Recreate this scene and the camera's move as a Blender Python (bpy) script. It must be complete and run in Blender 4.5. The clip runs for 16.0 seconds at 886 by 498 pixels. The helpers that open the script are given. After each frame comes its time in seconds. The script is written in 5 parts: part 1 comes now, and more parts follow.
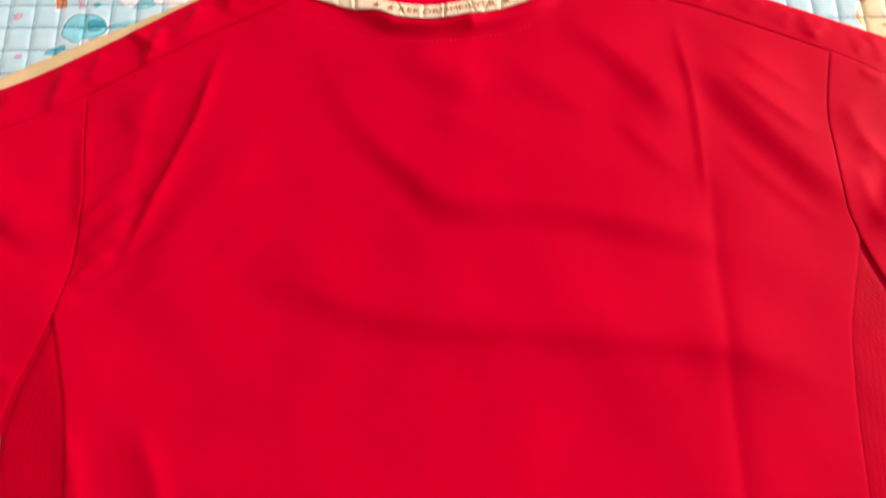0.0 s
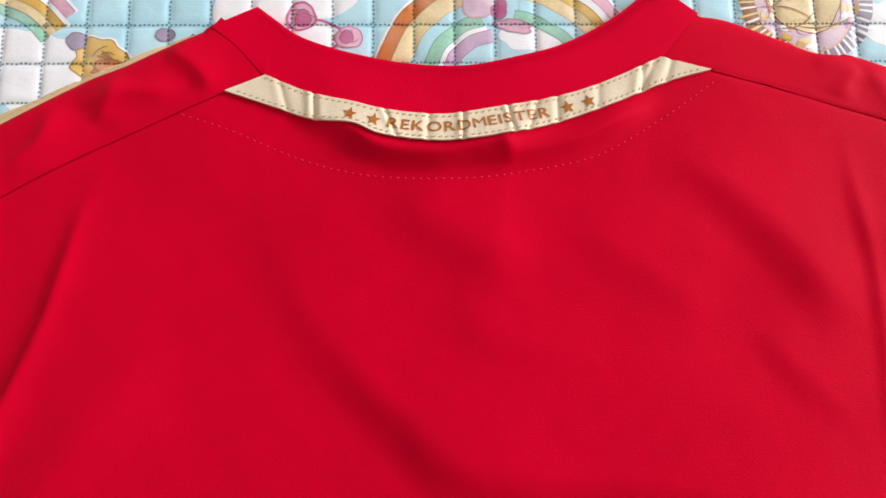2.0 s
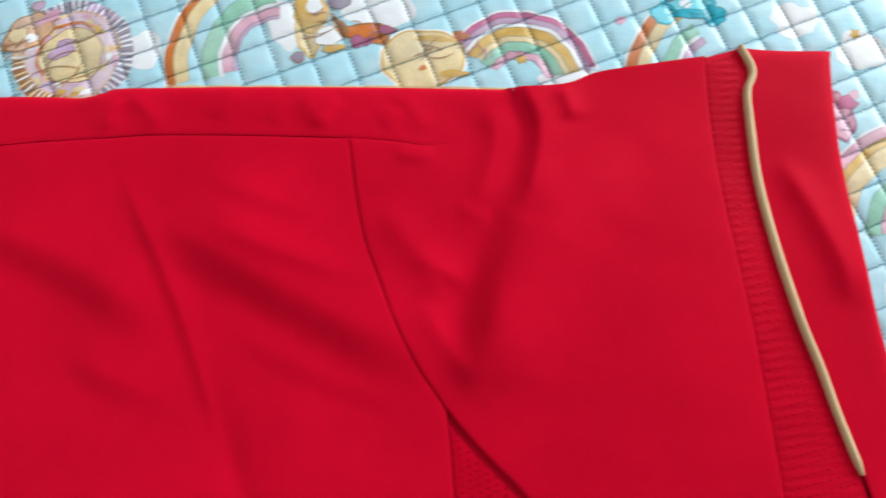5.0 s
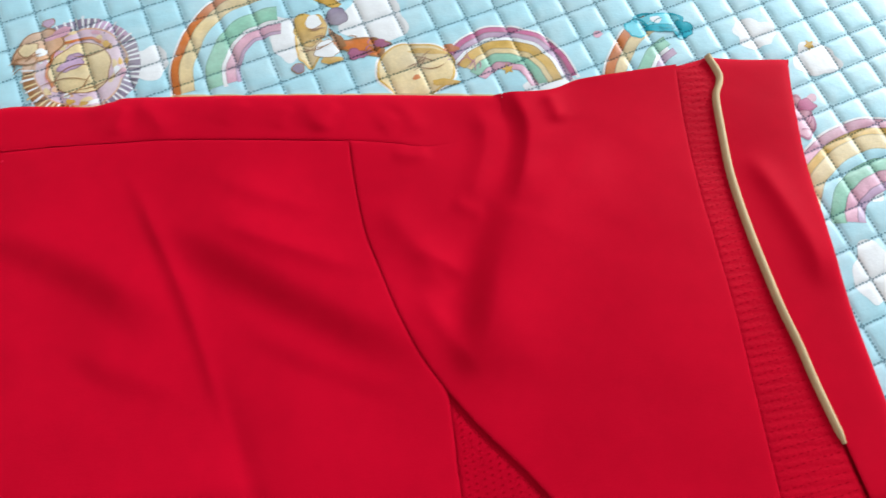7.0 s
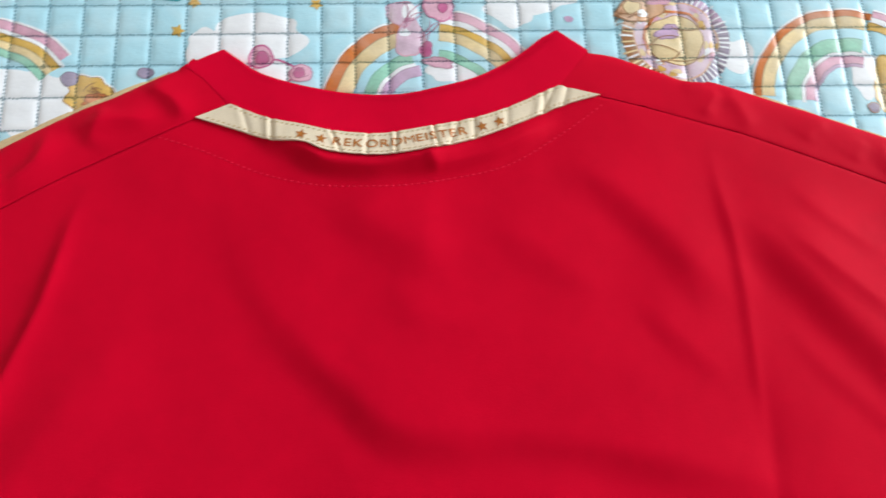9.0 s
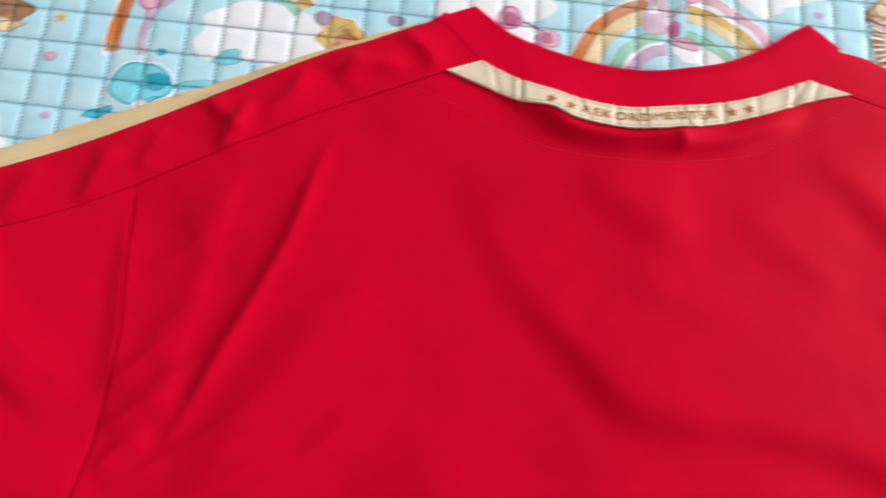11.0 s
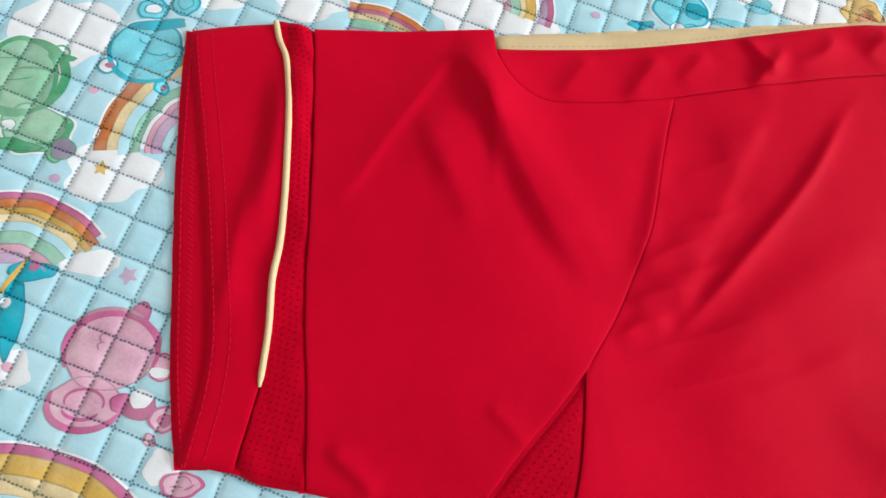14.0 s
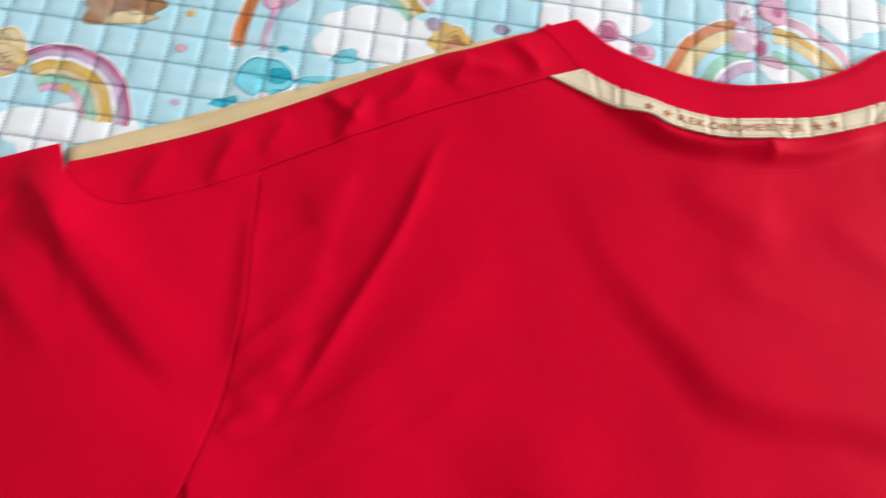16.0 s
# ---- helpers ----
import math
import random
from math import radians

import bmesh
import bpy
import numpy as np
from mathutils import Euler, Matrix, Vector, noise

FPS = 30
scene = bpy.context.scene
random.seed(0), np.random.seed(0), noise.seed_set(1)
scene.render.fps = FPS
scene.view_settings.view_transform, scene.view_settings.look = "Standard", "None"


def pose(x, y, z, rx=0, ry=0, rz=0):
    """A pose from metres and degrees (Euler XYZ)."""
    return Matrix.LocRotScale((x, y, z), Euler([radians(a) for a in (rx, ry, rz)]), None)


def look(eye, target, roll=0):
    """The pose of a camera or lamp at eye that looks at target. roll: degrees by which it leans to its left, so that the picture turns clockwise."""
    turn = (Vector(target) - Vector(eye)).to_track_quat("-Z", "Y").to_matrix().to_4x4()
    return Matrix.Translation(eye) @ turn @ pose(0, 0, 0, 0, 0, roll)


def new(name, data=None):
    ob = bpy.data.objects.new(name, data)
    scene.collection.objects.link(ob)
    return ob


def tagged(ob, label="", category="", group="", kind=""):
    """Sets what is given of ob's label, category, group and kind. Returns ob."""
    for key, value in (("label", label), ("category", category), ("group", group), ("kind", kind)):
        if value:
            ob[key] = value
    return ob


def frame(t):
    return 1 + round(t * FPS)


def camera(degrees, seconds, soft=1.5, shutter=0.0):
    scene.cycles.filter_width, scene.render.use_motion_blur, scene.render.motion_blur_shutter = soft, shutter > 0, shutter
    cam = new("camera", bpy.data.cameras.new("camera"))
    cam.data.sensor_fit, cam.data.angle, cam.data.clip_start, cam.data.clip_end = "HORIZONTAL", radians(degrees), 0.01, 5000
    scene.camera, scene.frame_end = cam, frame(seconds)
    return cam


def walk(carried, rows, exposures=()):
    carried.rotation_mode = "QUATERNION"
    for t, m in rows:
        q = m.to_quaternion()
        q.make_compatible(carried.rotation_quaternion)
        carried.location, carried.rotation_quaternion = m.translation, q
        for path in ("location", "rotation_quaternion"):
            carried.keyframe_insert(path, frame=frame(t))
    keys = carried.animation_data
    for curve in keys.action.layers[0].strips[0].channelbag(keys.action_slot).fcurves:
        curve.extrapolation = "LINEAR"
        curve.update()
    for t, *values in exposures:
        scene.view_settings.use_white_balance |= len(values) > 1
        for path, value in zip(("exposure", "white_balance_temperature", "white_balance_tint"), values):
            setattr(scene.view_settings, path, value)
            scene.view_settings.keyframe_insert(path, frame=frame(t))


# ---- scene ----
cam = camera(68.57, 16.0, shutter=0.5)
PATH = [
    (0.0, pose(-0.0248, -0.2612, 0.3841, 15.07, -0.61, -1.23)),
    (0.5, pose(-0.0162, -0.1868, 0.3312, 17.22, 0.18, -0.45)),
    (1.0, pose(-0.0258, -0.1103, 0.2735, 12.87, -0.26, -0.91)),
    (1.5, pose(-0.0295, -0.0862, 0.2533, 10.46, -0.53, -0.79)),
    (2.0, pose(-0.0266, -0.0873, 0.2539, 9.60, -0.77, -0.57)),
    (2.5, pose(-0.0208, -0.0864, 0.2629, 9.74, -0.89, -0.52)),
    (3.0, pose(0.0197, -0.0870, 0.2638, 11.02, -1.57, -4.19)),
    (3.5, pose(0.0812, -0.1036, 0.2674, 14.30, -1.29, -11.09)),
    (4.0, pose(0.1583, -0.1145, 0.2790, 12.77, 0.65, -15.79)),
    (4.5, pose(0.2022, -0.1338, 0.2807, 12.56, -0.28, -19.91)),
    (5.0, pose(0.2364, -0.1493, 0.2834, 12.58, -0.32, -21.74)),
    (5.2, pose(0.2505, -0.1535, 0.2835, 12.13, -0.29, -22.65)),
    (7.3, pose(0.1938, -0.1730, 0.2906, 17.54, -2.39, -23.49)),
    (7.5, pose(0.1706, -0.1614, 0.2908, 17.07, -2.09, -20.81)),
    (8.0, pose(0.1016, -0.1274, 0.3031, 13.97, -3.05, -13.47)),
    (8.5, pose(0.0418, -0.1287, 0.2973, 14.98, -2.09, -6.84)),
    (8.7, pose(0.0169, -0.1223, 0.2979, 14.31, -2.33, -4.64)),
    (10.8, pose(-0.0823, -0.1350, 0.2873, 14.25, -1.94, 3.56)),
    (11.0, pose(-0.1085, -0.1391, 0.2883, 13.84, -2.19, 5.15)),
    (11.5, pose(-0.1913, -0.1598, 0.2851, 13.82, -6.04, 7.31)),
    (12.0, pose(-0.2331, -0.1769, 0.2849, 14.01, -5.48, 11.07)),
    (12.5, pose(-0.2738, -0.1957, 0.2890, 13.21, -4.76, 14.81)),
    (13.0, pose(-0.3003, -0.2188, 0.2884, 13.45, -4.11, 17.53)),
    (13.5, pose(-0.3112, -0.2301, 0.2870, 13.22, -3.69, 19.49)),
    (14.0, pose(-0.3156, -0.2361, 0.2915, 13.31, -3.45, 20.97)),
    (14.5, pose(-0.3077, -0.2335, 0.2924, 13.77, -2.84, 21.25)),
    (15.0, pose(-0.2691, -0.2171, 0.2908, 14.82, -2.42, 19.06)),
    (15.5, pose(-0.2119, -0.1864, 0.2995, 15.44, -1.80, 13.04)),
    (16.0, pose(-0.1552, -0.1642, 0.2993, 15.89, -2.66, 7.54)),
]
walk(cam, PATH, [(0.0, 0.74, 7900, 24), (0.5, 0.61, 7000, 16), (1.0, 0.53, 6850, 14), (2.5, 0.51, 6800, 14), (3.5, 0.42, 6400, 8), (4.5, 0.40, 6250, 5), (5.2, 0.37, 6250, 5), (7.3, 0.38, 6250, 5), (8.7, 0.43, 6350, 6), (10.8, 0.53, 6550, 11), (11.5, 0.57, 6600, 12), (12.0, 0.54, 6600, 12), (12.5, 0.63, 6450, 6), (13.0, 0.58, 6400, 5), (13.5, 0.52, 6450, 11), (14.0, 0.59, 6450, 6), (14.5, 0.57, 6450, 6), (15.0, 0.55, 6450, 8), (15.5, 0.61, 6450, 5), (16.0, 0.56, 6500, 9)])

# ---- light: daylight from an unseen window, assumed high on the east side ----
world = bpy.data.worlds.new("world")
scene.world = world
world.use_nodes = True
wn = world.node_tree
sky = wn.nodes.new("ShaderNodeTexSky")
sky.sky_type, sky.sun_disc, sky.sun_elevation, sky.sun_rotation = "NISHITA", False, radians(40), radians(65)
wn.links.new(sky.outputs[0], wn.nodes["Background"].inputs[0])
wn.nodes["Background"].inputs[1].default_value = 0.12


def area_lamp(name, eye, target, sx, sy, power, color):
    lamp = bpy.data.lights.new(name, "AREA")
    lamp.shape, lamp.size, lamp.size_y, lamp.energy, lamp.color = "RECTANGLE", sx, sy, power, color
    ob = new(name, lamp)
    ob.matrix_world = look(eye, target)
    return ob


area_lamp("unseen_window_daylight", (5.49, 2.0, 2.4), (0.0, 2.0, 2.4), 3.4, 2.0, 425.0, (0.95, 0.98, 1.0))


# ---- materials ----
def material(name, color, rough=0.6, spec=0.3, tint=(1, 1, 1)):
    m = bpy.data.materials.new(name)
    m.use_nodes = True
    p = m.node_tree.nodes["Principled BSDF"]
    p.inputs["Base Color"].default_value = (*color, 1)
    p.inputs["Roughness"].default_value = rough
    p.inputs["Specular IOR Level"].default_value = spec
    p.inputs["Specular Tint"].default_value = (*tint, 1)
    return m


def node(m, kind, **values):
    n = m.node_tree.nodes.new("ShaderNode" + kind)
    for key, v in values.items():
        n.inputs[key].default_value = v
    return n


def coords(m):
    return m.node_tree.nodes.new("ShaderNodeTexCoord").outputs["Object"]


def mottle(m, color, scale, low=0.85, high=1.12, detail=4.0):
    """Variation of the base colour at two scales."""
    links, p = m.node_tree.links, m.node_tree.nodes["Principled BSDF"]
    at = coords(m)
    big = node(m, "TexNoise", Scale=scale, Detail=detail)
    fine = node(m, "TexNoise", Scale=scale * 9, Detail=2.0)
    links.new(at, big.inputs["Vector"])
    links.new(at, fine.inputs["Vector"])
    mean = m.node_tree.nodes.new("ShaderNodeMath")
    mean.operation = "MULTIPLY_ADD"
    mean.inputs[1].default_value = 0.35
    links.new(fine.outputs["Fac"], mean.inputs[0])
    links.new(big.outputs["Fac"], mean.inputs[2])
    span = node(m, "MapRange")
    span.inputs["From Min"].default_value, span.inputs["From Max"].default_value = 0.45, 0.92
    span.inputs["To Min"].default_value, span.inputs["To Max"].default_value = low, high
    links.new(mean.outputs[0], span.inputs["Value"])
    mul = m.node_tree.nodes.new("ShaderNodeMix")
    mul.data_type, mul.blend_type = "RGBA", "MULTIPLY"
    mul.inputs[0].default_value = 1.0
    mul.inputs[6].default_value = (*color, 1)
    links.new(span.outputs[0], mul.inputs[7])
    links.new(mul.outputs[2], p.inputs["Base Color"])
    return m


def relief(m, kind, scale, depth, strength=0.5, squash=(1, 1, 1), detail=3.0):
    links, p = m.node_tree.links, m.node_tree.nodes["Principled BSDF"]
    place = node(m, "Mapping")
    place.inputs["Scale"].default_value = squash
    links.new(coords(m), place.inputs["Vector"])
    if kind == "wave":
        tex = node(m, "TexWave", Scale=scale, Distortion=0.4, Detail=1.0)
        out = tex.outputs["Fac"]
    else:
        tex = node(m, "TexNoise", Scale=scale, Detail=detail)
        out = tex.outputs["Fac"]
    links.new(place.outputs[0], tex.inputs["Vector"])
    bump = node(m, "Bump", Strength=strength, Distance=depth)
    links.new(out, bump.inputs["Height"])
    old = p.inputs["Normal"].links
    if old:
        links.new(old[0].from_socket, bump.inputs["Normal"])
    links.new(bump.outputs[0], p.inputs["Normal"])
    return m


# the dyed yarn has a red satin gloss of its own
YARN = (1.0, 0.06, 0.14)
RED = (0.545, 0.0018, 0.0215)
red_knit = mottle(material("red_knit", RED, 0.62, 0.06, YARN), RED, 14, 0.93, 1.06)
relief(red_knit, "noise", 1300, 0.0003, 0.34, (1, 2, 1), 3.0)
relief(red_knit, "noise", 260, 0.0005, 0.05, (1, 1.4, 1), 2.0)
RIB = (0.60, 0.0016, 0.027)
red_rib = mottle(material("red_rib", RIB, 0.66, 0.05, YARN), RIB, 14, 0.95, 1.05)
DARK = (0.49, 0.0010, 0.018)
red_mesh = mottle(material("red_mesh", DARK, 0.60, 0.08, YARN), DARK, 30, 0.9, 1.08)
relief(red_mesh, "noise", 700, 0.0006, 0.4)
red_thread = material("red_thread", (0.62, 0.006, 0.038), 0.7, 0.04)
neck_thread = material("neck_thread", (0.72, 0.016, 0.06), 0.6, 0.05)
# the shade inside the mesh's holes, put into a darker red
hole_shade_red = material("hole_shade", (0.33, 0.0007, 0.011), 0.9, 0.0)
TAN = (0.66, 0.51, 0.30)
tan_twill = mottle(material("tan_twill", TAN, 0.6, 0.3), TAN, 60, 0.93, 1.06)
relief(tan_twill, "noise", 1200, 0.0003, 0.3)
CREAM = (0.72, 0.63, 0.49)
cream_tape = mottle(material("cream_tape", CREAM, 0.8, 0.12), CREAM, 60, 0.92, 1.06)
relief(cream_tape, "noise", 800, 0.0003, 0.3)
tan_thread = material("tan_thread", (0.54, 0.42, 0.25), 0.7, 0.1)
bronze_print = mottle(material("bronze_print", (0.42, 0.15, 0.03), 0.4), (0.42, 0.15, 0.03), 300, 0.75, 1.2)

PRINT = {}


def ink(name, color, low=0.78, high=1.12, wash=0.26, deep=True):
    """Watercolour ink on the mat's crinkled film: pigment that pools and thins, and a darker wet edge."""
    m = mottle(material("ink_" + name, color, 0.38, 0.4), color, 75, low, high, 6.0)
    links, p = m.node_tree.links, m.node_tree.nodes["Principled BSDF"]
    pool = node(m, "TexNoise", Scale=42.0, Detail=5.0, Distortion=0.8)
    links.new(coords(m), pool.inputs["Vector"])
    span = node(m, "MapRange")
    span.inputs["From Min"].default_value, span.inputs["From Max"].default_value = 0.42, 0.66
    span.inputs["To Min"].default_value, span.inputs["To Max"].default_value = 0.0, wash
    links.new(pool.outputs["Fac"], span.inputs["Value"])
    thin = m.node_tree.nodes.new("ShaderNodeMix")
    thin.data_type = "RGBA"
    links.new(span.outputs[0], thin.inputs[0])
    links.new(p.inputs["Base Color"].links[0].from_socket, thin.inputs[6])
    thin.inputs[7].default_value = (*[0.35 * c + 0.54 for c in color], 1)
    links.new(thin.outputs[2], p.inputs["Base Color"])
    relief(m, "noise", 110, 0.0012, 0.26, (1, 1, 1), 3.0)
    relief(m, "noise", 380, 0.0005, 0.16, (1, 1.8, 1), 2.0)
    PRINT[name] = m
    if deep:
        ink(name + "_deep", tuple(0.68 * c for c in color), low, high, 0.25, False)
    return m


ink("sky", (0.42, 0.71, 0.84), 0.95, 1.05, 0.26)
ink("cloud", (0.81, 0.85, 0.91), 0.97, 1.03, 0.0)
ink("orange", (0.60, 0.18, 0.04), wash=0.3)
ink("gold", (0.67, 0.43, 0.10))
ink("straw", (0.77, 0.63, 0.37))
ink("pink", (0.54, 0.13, 0.31), wash=0.15)
ink("rose", (0.70, 0.40, 0.54))
ink("plum", (0.45, 0.16, 0.30))
ink("lilac", (0.54, 0.38, 0.58))
ink("mint", (0.30, 0.60, 0.48))
ink("green", (0.07, 0.38, 0.19))
ink("leaf", (0.28, 0.57, 0.40))
ink("teal", (0.005, 0.42, 0.58), wash=0.10)
ink("aqua", (0.18, 0.66, 0.82), wash=0.12)
ink("grey", (0.28, 0.24, 0.36))
ink("peach", (0.70, 0.43, 0.27), wash=0.5)
ink("mauve", (0.66, 0.50, 0.64), wash=0.5)
ink("brown", (0.35, 0.17, 0.07))
# the welded dots: a flat tint darkens the colour below, for pressed film and dent shade alike
weld = bpy.data.materials.new("weld_tint")
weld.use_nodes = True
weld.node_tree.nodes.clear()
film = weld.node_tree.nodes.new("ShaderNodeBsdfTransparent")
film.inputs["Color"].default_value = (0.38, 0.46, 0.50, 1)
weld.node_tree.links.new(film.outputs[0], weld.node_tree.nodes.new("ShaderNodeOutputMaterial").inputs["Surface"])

# ---- shape helpers ----
CELL = 0.017


def part(name, data, mat, parent=None, label="", smooth=True):
    """Links (verts, faces) as one mesh object under parent."""
    me = bpy.data.meshes.new(name)
    verts, faces = data
    me.from_pydata([tuple(v) for v in verts], [], faces)
    me.materials.append(mat)
    if smooth:
        me.polygons.foreach_set("use_smooth", np.ones(len(me.polygons), bool))
    me.update()
    ob = new(name, me)
    if parent is not None:
        ob.parent = parent
    if label:
        ob["label"] = label
    return ob


def spline(points, n=200):
    """A smooth curve through points, evenly spaced."""
    p = np.array(points, float)
    if len(p) == 2:
        return p[0] + np.linspace(0, 1, n)[:, None] * (p[1] - p[0])
    q = np.vstack([2 * p[0] - p[1], p, 2 * p[-1] - p[-2]])
    out = []
    for k in range(1, len(q) - 2):
        t = np.linspace(0, 1, 24, endpoint=False)[:, None]
        a, b, c, d = q[k - 1], q[k], q[k + 1], q[k + 2]
        out.append(0.5 * (2 * b + (c - a) * t + (2 * a - 5 * b + 4 * c - d) * t ** 2 + (3 * b - a - 3 * c + d) * t ** 3))
    return even(np.vstack(out + [p[-1:]]), n)


def even(p, n):
    s = np.concatenate([[0], np.cumsum(np.hypot(*np.diff(p, axis=0).T))])
    t = np.linspace(0, s[-1], n)
    return np.stack([np.interp(t, s, p[:, 0]), np.interp(t, s, p[:, 1])], 1)


def chain(*curves):
    return even(np.vstack(curves), 400)


def at(curve, u):
    s = np.linspace(0, 1, len(curve))
    return np.stack([np.interp(u, s, curve[:, 0]), np.interp(u, s, curve[:, 1])], -1)


def length(curve):
    return np.hypot(*np.diff(curve, axis=0).T).sum()


def spaced(size, step):
    """Parameters from 0 to 1, closer together at both ends."""
    rim = np.array([0, 0.0003, 0.0007, 0.0012, 0.0018, 0.0026]) / size
    if size < 0.014:
        return np.linspace(0, 1, max(4, int(size / 0.0006)))
    mid = np.linspace(rim[-1], 1 - rim[-1], max(3, int(size / step)))
    return np.concatenate([rim[:-1], mid, (1 - rim[:-1])[::-1]])


def distance(xy, curve):
    """Distance from points to a polyline, signed by its side, and the parameter along it."""
    best = np.full(len(xy), 1e9)
    side = np.zeros(len(xy))
    par = np.zeros(len(xy))
    n = len(curve) - 1
    for k in range(n):
        a, b = curve[k], curve[k + 1]
        d = b - a
        t = np.clip(((xy - a) @ d) / max(d @ d, 1e-12), 0, 1)
        r = xy - a - t[:, None] * d
        m = np.hypot(r[:, 0], r[:, 1])
        near = m < best
        best[near], side[near], par[near] = m[near], np.sign(d[0] * r[near, 1] - d[1] * r[near, 0]), (k + t[near]) / n
    return best, side, par


def quilt(x, y):
    """Height of the padded mat: a pillow in each square, welded along the lines."""
    u, v = x / CELL, y / CELL
    du, dv = np.abs(u - np.round(u)), np.abs(v - np.round(v))
    pillow = (1 - np.exp(-du / 0.09)) * (1 - np.exp(-dv / 0.09))
    return 0.0010 * pillow


# ---- the shirt's cloth: long soft folds and creases ----
# points along the fold, height, width on its left, width on its right
FOLDS = [
    ([(-0.15, -0.165), (-0.1037, -0.1788), (-0.0472, -0.1985), (0.0513, -0.2087), (0.1490, -0.2205), (0.22, -0.25)], 0.0036, 0.026, 0.011),
    ([(0.1440, -0.060), (0.1480, -0.11), (0.1465, -0.2), (0.1430, -0.38)], -0.0010, 0.006, 0.006),
    ([(0.0005, 0.001), (0.0030, -0.0050), (0.0060, -0.0110)], 0.0016, 0.0026, 0.0026),
    ([(-0.2355, -0.2450), (-0.2214, -0.2952), (-0.215, -0.36)], 0.0022, 0.006, 0.010),
    ([(-0.1950, -0.2500), (-0.1758, -0.2962), (-0.165, -0.36)], 0.0018, 0.006, 0.010),
    ([(-0.20, -0.30), (0.0, -0.33), (0.2, -0.31)], 0.0035, 0.03, 0.015),
    ([(-0.18, -0.45), (0.0, -0.42), (0.2, -0.46)], 0.0035, 0.03, 0.02),
    ([(0.2420, -0.0615), (0.2491, -0.0910), (0.2547, -0.1163)], 0.0016, 0.010, 0.008),
    ([(0.15, 0.030), (0.158, 0.020), (0.162, 0.006)], 0.0010, 0.005, 0.004),
    ([(0.225, 0.002), (0.229, -0.010), (0.232, -0.022)], 0.0008, 0.006, 0.005),
    ([(0.268, -0.014), (0.272, -0.026), (0.276, -0.040)], 0.0008, 0.006, 0.005),
    # sleeve with the wide band: a pressed crease, a low swell, small puckers at the underarm
    ([(-0.3490, -0.0600), (-0.3531, -0.0729), (-0.3607, -0.1026), (-0.3673, -0.1293), (-0.3718, -0.1528), (-0.3790, -0.1760)], 0.0011, 0.0024, 0.0090),
    ([(-0.3700, -0.0600), (-0.3450, -0.1000), (-0.3050, -0.1450), (-0.2650, -0.1850), (-0.2450, -0.2300), (-0.2350, -0.2900)], 0.0045, 0.030, 0.085),
    ([(-0.3577, -0.1182), (-0.3415, -0.1283), (-0.3263, -0.1399), (-0.3133, -0.1576)], 0.0012, 0.009, 0.006),
    ([(-0.3400, -0.2640), (-0.3317, -0.2672), (-0.3229, -0.2699), (-0.3100, -0.2760)], 0.0016, 0.006, 0.0030),
    ([(-0.2830, -0.2230), (-0.2767, -0.2262), (-0.2677, -0.2303), (-0.2600, -0.2350)], 0.0010, 0.0045, 0.0030),
    ([(-0.4166, -0.1683), (-0.4117, -0.1914), (-0.4059, -0.2159), (-0.4002, -0.2343)], 0.0014, 0.006, 0.004),
    # sleeve with the narrow band: the lit crest beside the valley, and a swell towards the cuff
    ([(0.3620, -0.0760), (0.3506, -0.0811), (0.3332, -0.0887), (0.3122, -0.0988), (0.2920, -0.1141), (0.2743, -0.1309), (0.2520, -0.1560)], 0.0028, 0.016, 0.012),
    ([(0.3700, -0.0900), (0.3500, -0.1400), (0.3300, -0.1900), (0.3000, -0.2400)], 0.0018, 0.040, 0.040),
    ([(0.4170, -0.1050), (0.4180, -0.1224), (0.4188, -0.1409), (0.4181, -0.1640), (0.4130, -0.1840)], 0.0024, 0.008, 0.006),
    ([(0.3390, -0.0400), (0.3400, -0.0490), (0.3385, -0.0590)], 0.0018, 0.006, 0.004),
    ([(0.3039, -0.0309), (0.3035, -0.0486), (0.2938, -0.0652), (0.2783, -0.0831)], 0.0016, 0.008, 0.006),
    ([(0.2560, -0.0420), (0.2657, -0.0485), (0.2750, -0.0500)], 0.0008, 0.004, 0.003),
    ([(0.2740, -0.0740), (0.2796, -0.0830), (0.2860, -0.0880)], 0.0009, 0.005, 0.004),
    ([(0.2420, -0.1080), (0.2460, -0.1300), (0.2540, -0.1560)], 0.0012, 0.007, 0.006),
]
